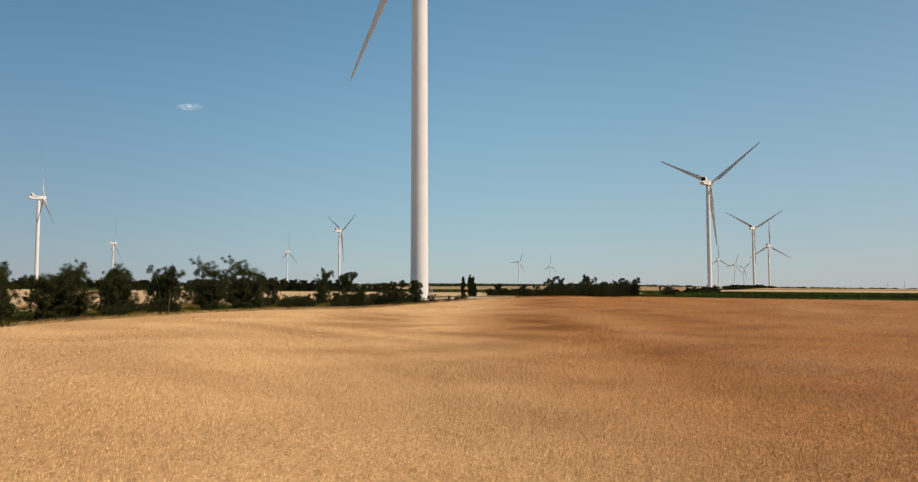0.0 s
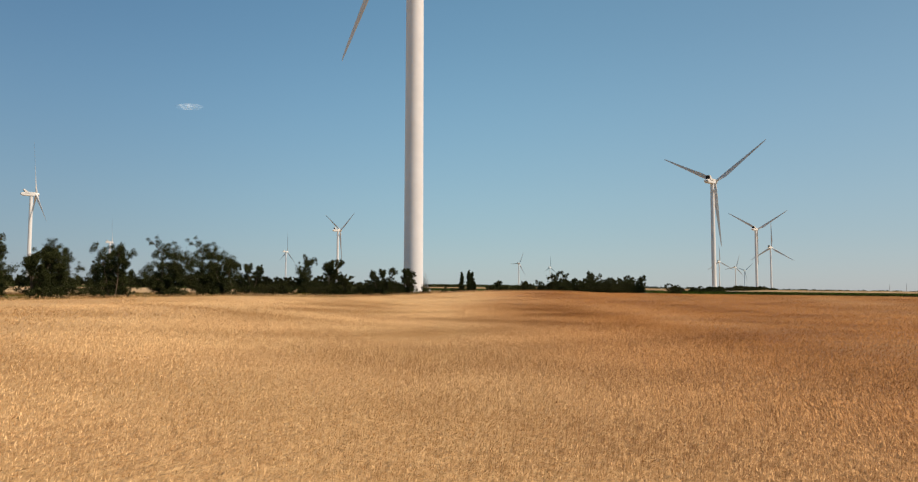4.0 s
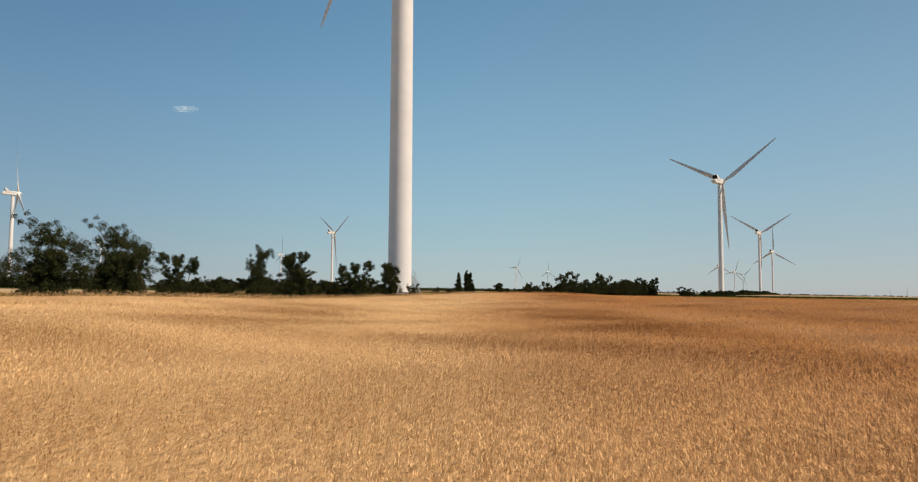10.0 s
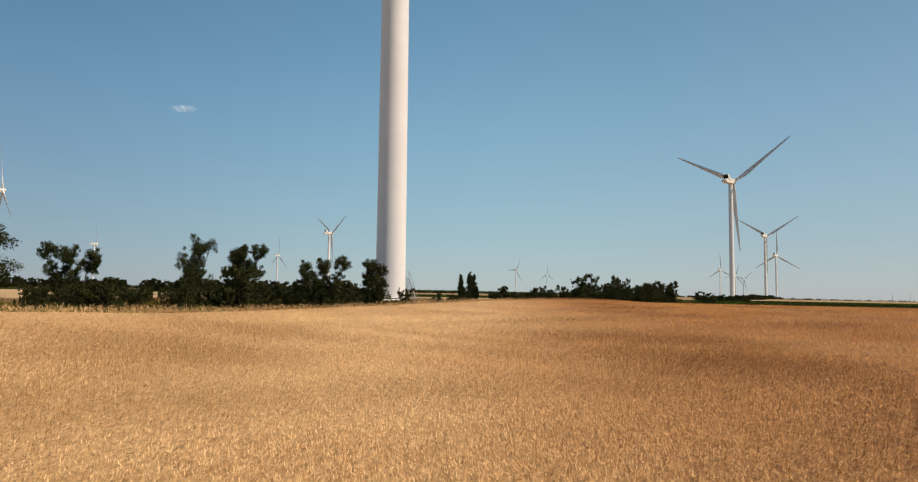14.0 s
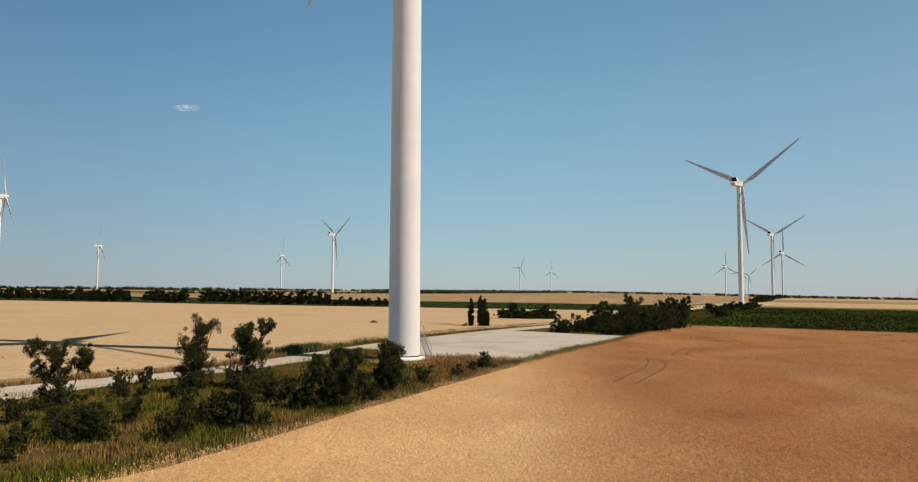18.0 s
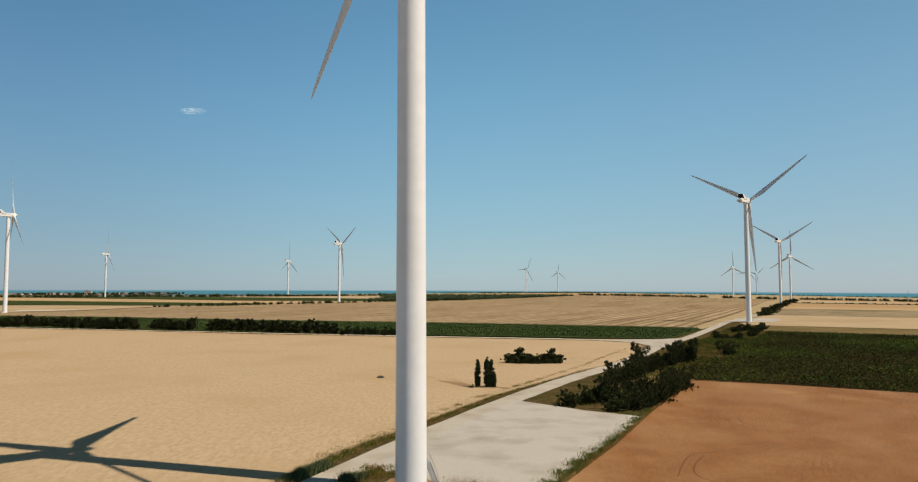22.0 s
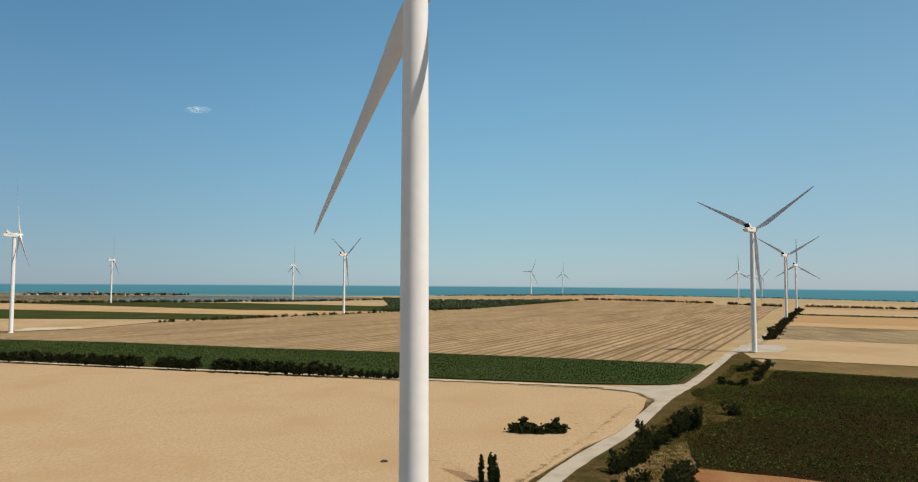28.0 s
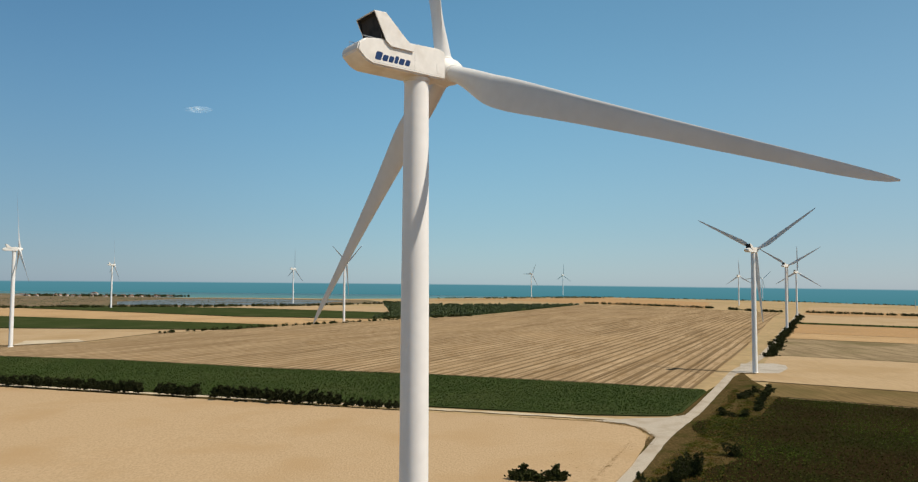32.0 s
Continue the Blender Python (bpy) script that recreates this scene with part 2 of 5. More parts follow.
M_SCRUB = leafy("grey_green_scrub", (0.045, 0.062, 0.024), (0.11, 0.13, 0.058), 0.7, 0.08)
M_GRASS = patchy("verge_grass_blade", (0.044, 0.052, 0.006), (0.145, 0.140, 0.020), (0.110, 0.066, 0.020), (0.27, 0.172, 0.058), 0.22, 0.47, 0.60)
M_LUSH = patchy("lush_grass_blade", (0.050, 0.068, 0.010), (0.150, 0.165, 0.032), (0.120, 0.100, 0.030), (0.250, 0.190, 0.065), 0.3, 0.50, 0.68)
M_DRYGRASS = leafy("dry_grass_blade", (0.224, 0.146, 0.060), (0.413, 0.301, 0.155))
M_FARWOOD = leafy("far_wood_leaf", (0.030, 0.047, 0.017), (0.065, 0.086, 0.030))
M_ROOF = surface("house_roof", (0.22, 0.12, 0.09), (0.30, 0.20, 0.16), (0.20, 0.20, 0.21), 0.4, 0.02, bump=0)
M_WALL = surface("house_render", (0.42, 0.39, 0.35), (0.58, 0.55, 0.50), (0.34, 0.31, 0.27), 0.5, 0.02, bump=0)
M_MARSH = surface("salt_marsh", (0.100, 0.078, 0.046), (0.180, 0.132, 0.078), (0.068, 0.068, 0.032), 0.012, 0.006, bump=0, stretch=(0.4, 1.6, 1))


def drilled(n, l, scale, detail, run):
    """Noise drawn out along the farm road: x across the rows, y along them, run times longer."""
    co = n.new("ShaderNodeTexCoord")
    turn, draw = n.new("ShaderNodeMapping"), n.new("ShaderNodeMapping")
    turn.inputs["Rotation"].default_value = (0, 0, radians(27.5))
    draw.inputs["Scale"].default_value = (1, 1 / run, 1)
    l.new(co.outputs["Object"], turn.inputs["Vector"])
    l.new(turn.outputs[0], draw.inputs["Vector"])
    t = n.new("ShaderNodeTexNoise")
    t.inputs["Scale"].default_value = scale
    t.inputs["Detail"].default_value = detail
    l.new(draw.outputs[0], t.inputs["Vector"])
    return t.outputs["Fac"]


def plough_material():
    m, n, l, b = nodes_of("stubble_rows", 0.95)
    b.inputs["Specular IOR Level"].default_value = 0.0
    co = n.new("ShaderNodeTexCoord")
    mp = n.new("ShaderNodeMapping")
    mp.inputs["Rotation"].default_value = (0, 0, radians(27.5))
    l.new(co.outputs["Object"], mp.inputs["Vector"])

    def rows(metres, bend, a, z, hi=1.0):
        w = n.new("ShaderNodeTexWave")
        w.inputs["Scale"].default_value = 2 * math.pi / (20 * metres)
        w.inputs["Distortion"].default_value = bend
        w.inputs["Detail"].default_value = 2.0
        w.inputs["Detail Scale"].default_value = 0.12
        l.new(mp.outputs[0], w.inputs["Vector"])
        return ranged(n, l, w.outputs["Fac"], a, z, 0.0, hi)

    g = drilled(n, l, 0.05, 5, 8)
    broad = noise_of(n, l, 0.006, 3)
    mottle = drilled(n, l, 0.16, 5, 3)
    col = mixer(n, l, ranged(n, l, g, 0.35, 0.68), (0.335, 0.252, 0.158), (0.240, 0.174, 0.104))
    streak = drilled(n, l, 0.46, 4, 110)
    fine = drilled(n, l, 1.6, 3, 110)
    col = mixer(n, l, rows(9.5, 0.4, 0.62, 0.95, 0.75), col, (0.085, 0.058, 0.032))
    col = mixer(n, l, ranged(n, l, streak, 0.54, 0.62, 0.0, 0.75), col, (0.095, 0.065, 0.036))
    col = mixer(n, l, ranged(n, l, fine, 0.53, 0.64, 0.0, 0.65), col, (0.130, 0.090, 0.050))
    col = mixer(n, l, ranged(n, l, mottle, 0.50, 0.70, 0.0, 0.65), col, (0.155, 0.102, 0.050))
    col = mixer(n, l, ranged(n, l, broad, 0.5, 0.75, 0.0, 0.35), col, (0.30, 0.21, 0.115))
    l.new(col, b.inputs["Base Color"])
    return m


def water_material(name, c1, c2, scale):
    m, n, l, b = nodes_of(name, 0.5)
    g = noise_of(n, l, scale, 3, (0.3, 1, 1))
    l.new(mixer(n, l, ranged(n, l, g, 0.35, 0.65), c1, c2), b.inputs["Base Color"])
    bumped(n, l, b, noise_of(n, l, 0.25, 4), 0.35, 0.3)
    return m


M_PLOUGH = plough_material()
M_SEA = water_material("sea_water", (0.026, 0.088, 0.108), (0.036, 0.108, 0.124), 0.0012)
M_SHALLOW = water_material("shallow_sea", (0.045, 0.140, 0.140), (0.065, 0.165, 0.155), 0.004)
M_BANK = water_material("bank_water", (0.038, 0.115, 0.122), (0.052, 0.135, 0.136), 0.004)
M_LAGOON = water_material("lagoon_water", (0.060, 0.088, 0.100), (0.105, 0.118, 0.112), 0.012)


# ---- the lie of the land ----
# the wheat field's western edge
WHEAT_Y = (-160, 30, 60, 80, 93, 99, 107, 115, 126, 130, 140, 151, 174, 211, 250, 262)
WHEAT_X = (-36, -35, -33, -27, -18.3, -14.4, -10.5, -6.8, -0.9, 1.2, 6.5, 12, 24, 41, 60, 66)


def smooth(v, a, b):
    u = np.clip((np.asarray(v, float) - a) / (b - a), 0, 1)
    return u * u * (3 - 2 * u)


def land(x, y):
    """Ground height: a shallow hollow under the near wheat, a slow fall away from the road."""
    x, y = np.asarray(x, float), np.asarray(y, float)
    z = -2.0 * smooth(y, 160, 300) - 0.0065 * x * smooth(np.hypot(x, y - 150), 80, 400) * (1 - np.where(x < 0, 1.3 * smooth(np.hypot(x, y), 1500, 3400), 0.6 * smooth(np.hypot(x, y), 2200, 4200)))
    inward = x - np.interp(y, WHEAT_Y, WHEAT_X)
    z = z - 0.65 * smooth(inward, -3, 5) * (1 - smooth(y, 205, 262)) * smooth(y, -250, -60)
    z = z - 0.95 * smooth(x, -22, -1) * (1 - smooth(y, 80, 140)) * smooth(y, -250, -60)
    z = z - 0.0115 * np.clip(x - 500, 0, None) * smooth(y, 900, 1600)
    z = z - 0.012 * np.clip(x - 15, 0, 150) * (1 - smooth(y, 255, 420)) * smooth(y, -250, -60)
    return z


def land_at(x, y):
    return float(land(x, y))


ROAD_U = Vector((0.461, 0.887))
ROAD_V = Vector((0.887, -0.461))


def along(u, v):
    """A place by its distance along the farm road and across it."""
    return (ROAD_U.x * u + ROAD_V.x * v, ROAD_U.y * u + ROAD_V.y * v)


# ---- building helpers ----
def part(name, bm, material, parent=None, label=""):
    me = bpy.data.meshes.new(name)
    bm.to_mesh(me)
    bm.free()
    me.materials.append(material)
    ob = new(name, me)
    if parent:
        ob.parent = parent
    return tagged(ob, label)


def smooth_shade(ob):
    ob.data.polygons.foreach_set("use_smooth", [True] * len(ob.data.polygons))
    return ob


def tri_mesh(name, verts, tris, material):
    """A mesh from arrays of corners and triangles."""
    me = bpy.data.meshes.new(name)
    verts, tris = np.asarray(verts, np.float32), np.asarray(tris, np.int32)
    me.vertices.add(len(verts))
    me.vertices.foreach_set("co", verts.ravel())
    me.loops.add(tris.size)
    me.loops.foreach_set("vertex_index", tris.ravel())
    me.polygons.add(len(tris))
    me.polygons.foreach_set("loop_start", np.arange(0, tris.size, 3, dtype=np.int32))
    me.update(calc_edges=True)
    me.materials.append(material)
    return me


def empty(name, x, y, z, turn=0.0, label="", category="", group=""):
    e = new(name)
    e.empty_display_size = 0.5
    e.matrix_world = Matrix.Translation((x, y, z)) @ Matrix.Rotation(turn, 4, "Z")
    return tagged(e, label, category, group)


def sheet(name, corners, lift, material, cell, label, category, skirt=0.0):
    """A field: a polygon that follows the land, with standing crop edges where skirt is given."""
    bm = bmesh.new()
    bm.faces.new([bm.verts.new((x, y, 0)) for x, y in corners])
    xs, ys = [c[0] for c in corners], [c[1] for c in corners]
    for axis, lo, hi in ((0, min(xs), max(xs)), (1, min(ys), max(ys))):
        k = math.floor(lo / cell) + 1
        while k * cell < hi:
            co = (k * cell, 0, 0) if axis == 0 else (0, k * cell, 0)
            no = (1, 0, 0) if axis == 0 else (0, 1, 0)
            bmesh.ops.bisect_plane(bm, geom=bm.verts[:] + bm.edges[:] + bm.faces[:], plane_co=co, plane_no=no)
            k += 1
    for f in bm.faces:
        if f.normal.z < 0:
            f.normal_flip()
    for v in bm.verts:
        v.co.z = land_at(v.co.x, v.co.y) + lift
    if skirt:
        rim = [e for e in bm.edges if e.is_boundary]
        made = bmesh.ops.extrude_edge_only(bm, edges=rim)
        for v in made["geom"]:
            if isinstance(v, bmesh.types.BMVert):
                v.co.z -= skirt
    ob = part(name, bm, material)
    return tagged(ob, label, category, kind="structure")


def ribbon(name, line, width, lift, material, label, category, ragged=0.0, seed=1, pace=4.0):
    """A road or track along a line of points, finely cut, with an uneven edge."""
    rng = np.random.default_rng(seed)
    pts = np.array(line, float)
    d = np.r_[0, np.cumsum(np.hypot(*np.diff(pts, axis=0).T))]
    step = np.r_[np.arange(0, d[-1], pace), d[-1]]
    if len(step) > 260:
        step = np.linspace(0, d[-1], 260)
    px, py = np.interp(step, d, pts[:, 0]), np.interp(step, d, pts[:, 1])
    k = np.ones(5) / 5
    if len(px) > 12:
        px[2:-2], py[2:-2] = np.convolve(px, k, "valid"), np.convolve(py, k, "valid")
    tx, ty = np.gradient(px), np.gradient(py)
    ln = np.hypot(tx, ty)
    nx, ny = -ty / ln, tx / ln
    bm = bmesh.new()
    rows = []
    for i in range(len(px)):
        row = []
        for s in (-0.5, -0.17, 0.17, 0.5):
            w = width * s + (rng.normal(0, ragged) if abs(s) == 0.5 else 0)
            x, y = px[i] + nx[i] * w, py[i] + ny[i] * w
            row.append(bm.verts.new((x, y, land_at(x, y) + lift - (0.04 if abs(s) == 0.5 else 0))))
        rows.append(row)
    for a, b in zip(rows, rows[1:]):
        for j in range(3):
            bm.faces.new((a[j + 1], a[j], b[j], b[j + 1]))
    ob = part(name, bm, material)
    return tagged(ob, label, category, kind="structure")


# ---- ground and sea ----
def coast(az):
    """How far the shore lies in each direction from the wind farm."""
    r = np.interp(az, [-0.75, -0.58, -0.40, -0.16, 0.0, 0.17, 0.40, 0.56, 0.75], [4200, 3750, 2900, 2560, 2700, 3150, 3250, 3150, 3600])
    back = smooth(np.abs(az), 0.75, 1.25)
    return r * (1 - back) + 4950 * back


def sea_edge(az):
    return -44 - 60 * np.clip(az, -0.62, 0.62)


def polar(name, r0, r1, rings, spokes, height, material, lo=-math.pi, hi=math.pi):
    az = np.linspace(lo, hi, spokes + 1)
    k = np.linspace(0, 1, rings + 1)
    a, b = r0(az), r1(az)
    r = a[None] + (b - a)[None] * (k[:, None] ** 1.7)
    x, y = r * np.sin(az)[None], r * np.cos(az)[None]
    z = height(x, y, k[:, None], az[None])
    v = np.stack([x, y, z], -1).reshape(-1, 3)
    i, j = np.meshgrid(np.arange(rings), np.arange(spokes), indexing="ij")
    p = (i * (spokes + 1) + j).ravel()
    q = p + spokes + 1
    t = np.concatenate([np.stack([p, q, q + 1], 1), np.stack([p, q + 1, p + 1], 1)])
    return new(name, tri_mesh(name, v, t[:, ::-1], material))


ground = polar("ground", lambda a: a * 0 + 0.5, coast, 70, 240, lambda x, y, k, a: land(x, y) - 0.35, M_GROUND)
tagged(ground, "dry pale farmland reaching to the sea", "ground", kind="structure")


def sea_height(x, y, k, a):
    near = land(np.sin(a) * coast(a), np.cos(a) * coast(a)) - 2.0
    f = np.clip((np.hypot(x, y) - coast(a)) / (4960 - coast(a)), 0, 1)
    return near + (sea_edge(a) - near) * f


def shoal(az, reach):
    """The outer edge of the pale water, which narrows towards the east."""
    return coast(az) + 90 + reach * (1 - smooth(az, 0.0, 0.30))


shallow = polar("water_shallow", lambda a: coast(a) - 60, lambda a: shoal(a, 520), 4, 160, lambda x, y, k, a: sea_height(x, y, k, a) + 1.0, M_SHALLOW, -1.0, 1.0)
tagged(shallow, "pale turquoise shallow sea along the shore", "water", kind="structure")
bank = polar("water_bank", lambda a: shoal(a, 520) - 20, lambda a: shoal(a, 1150), 4, 160, lambda x, y, k, a: sea_height(x, y, k, a) + 0.8, M_BANK, -1.0, 1.0)
tagged(bank, "greenish water over a sandbank off the shore", "water", kind="structure")
sea = polar("water_sea", coast, lambda a: a * 0 + 4960, 24, 160, sea_height, M_SEA, -1.2, 1.2)
tagged(sea, "calm teal blue sea up to the horizon", "water", kind="structure")

# ---- fields ----
wheat_corners = list(zip(WHEAT_X, WHEAT_Y)) + [along(266, -40), along(266, 100), along(266, 420), along(-160, 420), (40, -240)]
wheat_field = sheet("ground_wheat", wheat_corners, 0.62, M_WHEAT, 8.0, "ripe golden to rust-coloured wheat field", "wheat field", skirt=0.6)
for v in wheat_field.data.vertices:
    near = smooth(v.co.x, -26, -10) * (1 - smooth(v.co.x, 10, 28)) * smooth(v.co.y, -10, 5) * (1 - smooth(v.co.y, 98, 110))
    v.co.z -= 0.16 * float(near)
sheet("ground_pale_crop", [(-62, 109), (-48, 122), (-40.5, 129), (-35, 134), (-30.5, 138.8), (-26, 147), (-21, 161), (-19, 170), (-11, 186.6), (8.4, 231.4), (39, 289.4), (54, 310.4), (64, 330.4), (77, 361.5), (83, 381), (82, 398), (66, 410),
      (-16, 431.5), (-186, 475), (-287, 501), (-800, 643), (-900, 100), (-330, -250), (-150, -20)], 0.35, M_PALE, 20.0, "smooth pale ripe grain field", "grain field", skirt=0.5)
sheet("ground_green_strip", [(-800, 650), (-287, 513), (-186, 487), (-16, 449), (63, 430), (92, 428), (108, 429), (117, 438), (155, 510), (156, 518),
      (85, 542), (-21, 575), (-135, 599), (-280, 644), (-387, 661), (-800, 770)], 0.4, M_GREEN, 30.0, "long strip of dark green row crop", "crop field", skirt=0.5)
sheet("ground_stubble", [(150, 522), (212, 640), (296, 800), (660, 1545), (768, 1747), (640, 1921), (509, 2007), (374, 2152), (93, 1544), (-94, 1271), (-242, 1094),
      (-365, 921), (-386, 799), (-444, 748), (-800, 790), (-800, 776), (-387, 668), (-280, 650), (-135, 606), (-21, 581), (85, 549)], 0.05, M_PLOUGH, 60.0,
      "harvested stubble field with curving rows", "stubble field")
sheet("ground_crop_far_a", [(-900, 800), (-444, 757), (-392, 806), (-370, 925), (-300, 984), (-554, 977), (-900, 960)], 0.25, M_PALE2, 80.0, "pale ripe grain field round a turbine", "grain field")
sheet("ground_green_far_a", [(-1000, 970), (-554, 984), (-300, 992), (-258, 1085), (-336, 1119), (-709, 1228), (-1100, 1340)], 0.6, M_GREEN, 80.0, "dark green crop strip far off", "crop field")
sheet("ground_crop_far_b", [(-1100, 1348), (-709, 1236), (-336, 1126), (-252, 1102), (-132, 1236), (-150, 1272), (-385, 1298), (-897, 1536), (-1300, 1690)], 0.2, M_TAN, 80.0, "tan grain field far off", "grain field")
sheet("ground_green_far_b", [(-1000, 1600), (-897, 1545), (-385, 1306), (-152, 1284), (-70, 1370), (-110, 1490), (-510, 1655), (-900, 1720)], 0.6, M_GREEN, 80.0, "green crop field far off", "crop field")
sheet("ground_crop_far_c", [(-540, 1690), (-110, 1505), (-150, 1700), (-250, 1830), (-560, 1800)], 0.2, M_PALE2, 80.0, "pale grain field far off", "grain field")
sheet("ground_crop_hill", [(-150, 2270), (140, 2480), (390, 2200), (520, 2030), (660, 1950), (900, 2600), (590, 2930), (90, 2640)], 0.2, M_ORANGE, 120.0, "rust-tinted grain field near the shore", "grain field")
sheet("ground_marsh", [(-2400, 2600), (-1900, 1900), (-960, 1580), (-760, 1660), (-400, 1840), (-200, 2120), (-300, 2380), (-1000, 2600), (-1500, 3050), (-2300, 3500)], 0.1, M_MARSH, 160.0,
      "brown salt marsh behind the shore", "marsh")
sheet("water_lagoon", [(-836, 1790), (-644, 1800), (-420, 1910), (-340, 2240), (-670, 2430), (-929, 2340), (-961, 2048)], 0.5, M_LAGOON, 160.0, "shallow blue lagoon behind the shore", "water")
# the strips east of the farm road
EAST = ((268, 524, M_SHADED_FLOOR, 0.06, -62, "dark green sunflower field", "crop field"), (528, 592, M_OLIVE, 0.1, -66, "olive fallow strip", "fallow strip"),
        (594, 792, M_PALE2, 0.25, -78, "pale ripe grain strip", "grain field"), (796, 1020, M_FALLOW, 0.1, -77, "brown fallow strip", "fallow strip"),
        (1024, 1130, M_TAN, 0.2, -77, "dull tan strip", "grain field"), (1134, 1380, M_ORANGE, 0.2, -77, "rust-tinted grain strip", "grain field"),
        (1384, 1440, M_GREEN, 0.5, -77, "narrow green crop strip", "crop field"), (1444, 1860, M_PALE2, 0.2, -77, "pale grain strip", "grain field"),
        (1868, 2200, M_ORANGE, 0.2, -77, "rust-tinted grain strip", "grain field"), (2206, 2560, M_PALE2, 0.2, -77, "pale grain strip", "grain field"))
SUN_EDGE = ((268, -62), (280, -67), (290, -69), (310, -74), (324, -72), (336, -69), (345, -64), (352, -62), (373, -62), (384, -66), (391, -73), (390, -80), (400, -86), (410, -88), (424, -87), (432, -82), (437, -75),
            (446, -64), (455, -61), (488, -59), (502, -58.5), (524, -57))
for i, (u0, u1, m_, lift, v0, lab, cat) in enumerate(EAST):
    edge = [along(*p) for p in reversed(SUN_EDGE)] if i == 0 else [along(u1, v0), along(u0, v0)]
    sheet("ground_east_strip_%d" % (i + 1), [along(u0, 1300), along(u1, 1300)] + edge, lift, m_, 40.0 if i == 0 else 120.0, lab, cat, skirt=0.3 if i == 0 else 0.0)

# wheel tracks that bend through the standing wheat
TRACKS = (((14.8, 131.4), (17.8, 137.2), (20.9, 143.0), (23.4, 150.0), (24.4, 154.5)), ((16.6, 130.4), (22.7, 142.2), (24.9, 148.0), (25.6, 152.6)),
          ((28.5, 157.7), (30.5, 162.7), (32.3, 166.7), (34.9, 170.9), (40, 172)), ((36, 154.2), (31.6, 156.0), (31.1, 159.4), (32.7, 163.9), (36.0, 169.5)), ((52.2, 201.5), (50.9, 198.0), (51.2, 195.3)),
          ((54.1, 201.5), (52.9, 196.5), (54.2, 193.6), (60.4, 192.6), (75, 191)))
# where the wind has laid the wheat low
LAID = (((6, 112), (10.5, 122), (15.5, 132), (20, 141), (24, 150)), ((29, 156), (31, 162), (34, 169)), ((36, 171), (48, 170), (60, 176)), ((-5, 104), (-2.5, 98), (1, 93), (5, 90)))
# each ribbon's dark colour paints the shadowed gap between standing stalks
for line in TRACKS:
    ribbon("ground_wheel_track", line, 0.36, 0.63, M_LODGED_SHADE, "trampled wheel track through the wheat, its shade painted in", "wheel track", 0.11, 7, 0.8)
sheet("ground_bare_soil", [(-13, 147), (-8, 143), (0, 140), (6, 143), (9, 150), (9, 152), (-3, 158), (-9, 157)], 0.03, M_REDSOIL, 4.0, "reddish dry bare soil round the turbine foot", "soil")

sheet("ground_bush_soil", [(34, 222), (44, 226), (58, 250), (70, 272), (84, 300), (80, 306), (62, 286), (46, 262), (38, 244)], 0.01, M_OLIVE, 5.0, "brownish bare soil between the roadside bushes", "soil")
sheet("ground_wood_floor", [(-160, 1275), (18, 1405), (345, 2090), (-60, 1980), (-230, 2200), (-140, 1500)], 0.3, M_GREEN, 120.0, "dark weedy ground under the low wood", "ground")
# ---- roads ----
sheet("ground_verge", [(-70, 60), (-36, 40), (-33, 58), (-25, 79), (-15, 94), (-9, 104), (-4, 116), (3, 129), (8, 139), (12, 150), (24, 173), (41, 210), (70, 258),
      (96, 290), along(368, -50), along(446, -50), along(526, -52), along(590, -75), along(640, -88), (160, 520), (112, 432), (84, 376), (74, 372), (62, 345), (38, 293), (7, 232), (-12, 187), (-19, 170),
      (-21, 161), (-27, 149), (-34, 141), (-48, 131), (-62, 114), (-110, 60)], -0.02, M_VERGE, 8.0, "weedy dry verge beside the farm road", "verge")
ROAD = [(-150, -10), (-100, 48), (-64, 95), (-47, 114), (-37, 124), (-29, 132), (-23, 141), (-19, 152), (-14, 164), (-7, 181), (2, 202), (13, 228), (34, 273), (57, 311), (77, 352), (92, 384),
        (122, 435), (163, 515), (212, 612), (239, 655), (268, 700), (366, 885), (489, 1127), (611, 1360), (868, 1868)]
ribbon("road_farm", ROAD, 5.9, 0.06, M_GRAVEL, "pale gravel farm road running between the fields", "road", 0.13)
sheet("road_bend", [(-25, 134.5), (-27.5, 131), (-31.2, 124.9), (-34.1, 118.3), (-39, 112), (-50, 102), (-62, 90), (-66, 98), (-50, 116), (-38, 126.5), (-29.5, 135)], 0.09, M_GRAVEL, 5.0, "wide gravel bend of the farm road", "road")
ribbon("road_track", [(-800, 645), (-287, 511), (-186, 485), (-16, 443), (62, 423), (85, 416), (112, 418)], 4.5, 0.08, M_DIRT, "pale dirt track beside the green strip", "track", 0.4, 2)
ribbon("ground_windbreak_verge", [(-430, 540.5), (-285, 502), (-186, 477.8), (-30, 434.6), (-18, 432)], 10.0, 0.04, M_VERGE, "weedy strip under the windbreak trees", "verge", 0.6, 3)
sheet("road_junction", [(66, 414), (80, 408), (85, 396), (86, 378), (100, 395), (118, 432), (104, 424), (86, 421)], 0.11, M_GRAVEL, 8.0, "pale dirt apron at the road junction", "road")
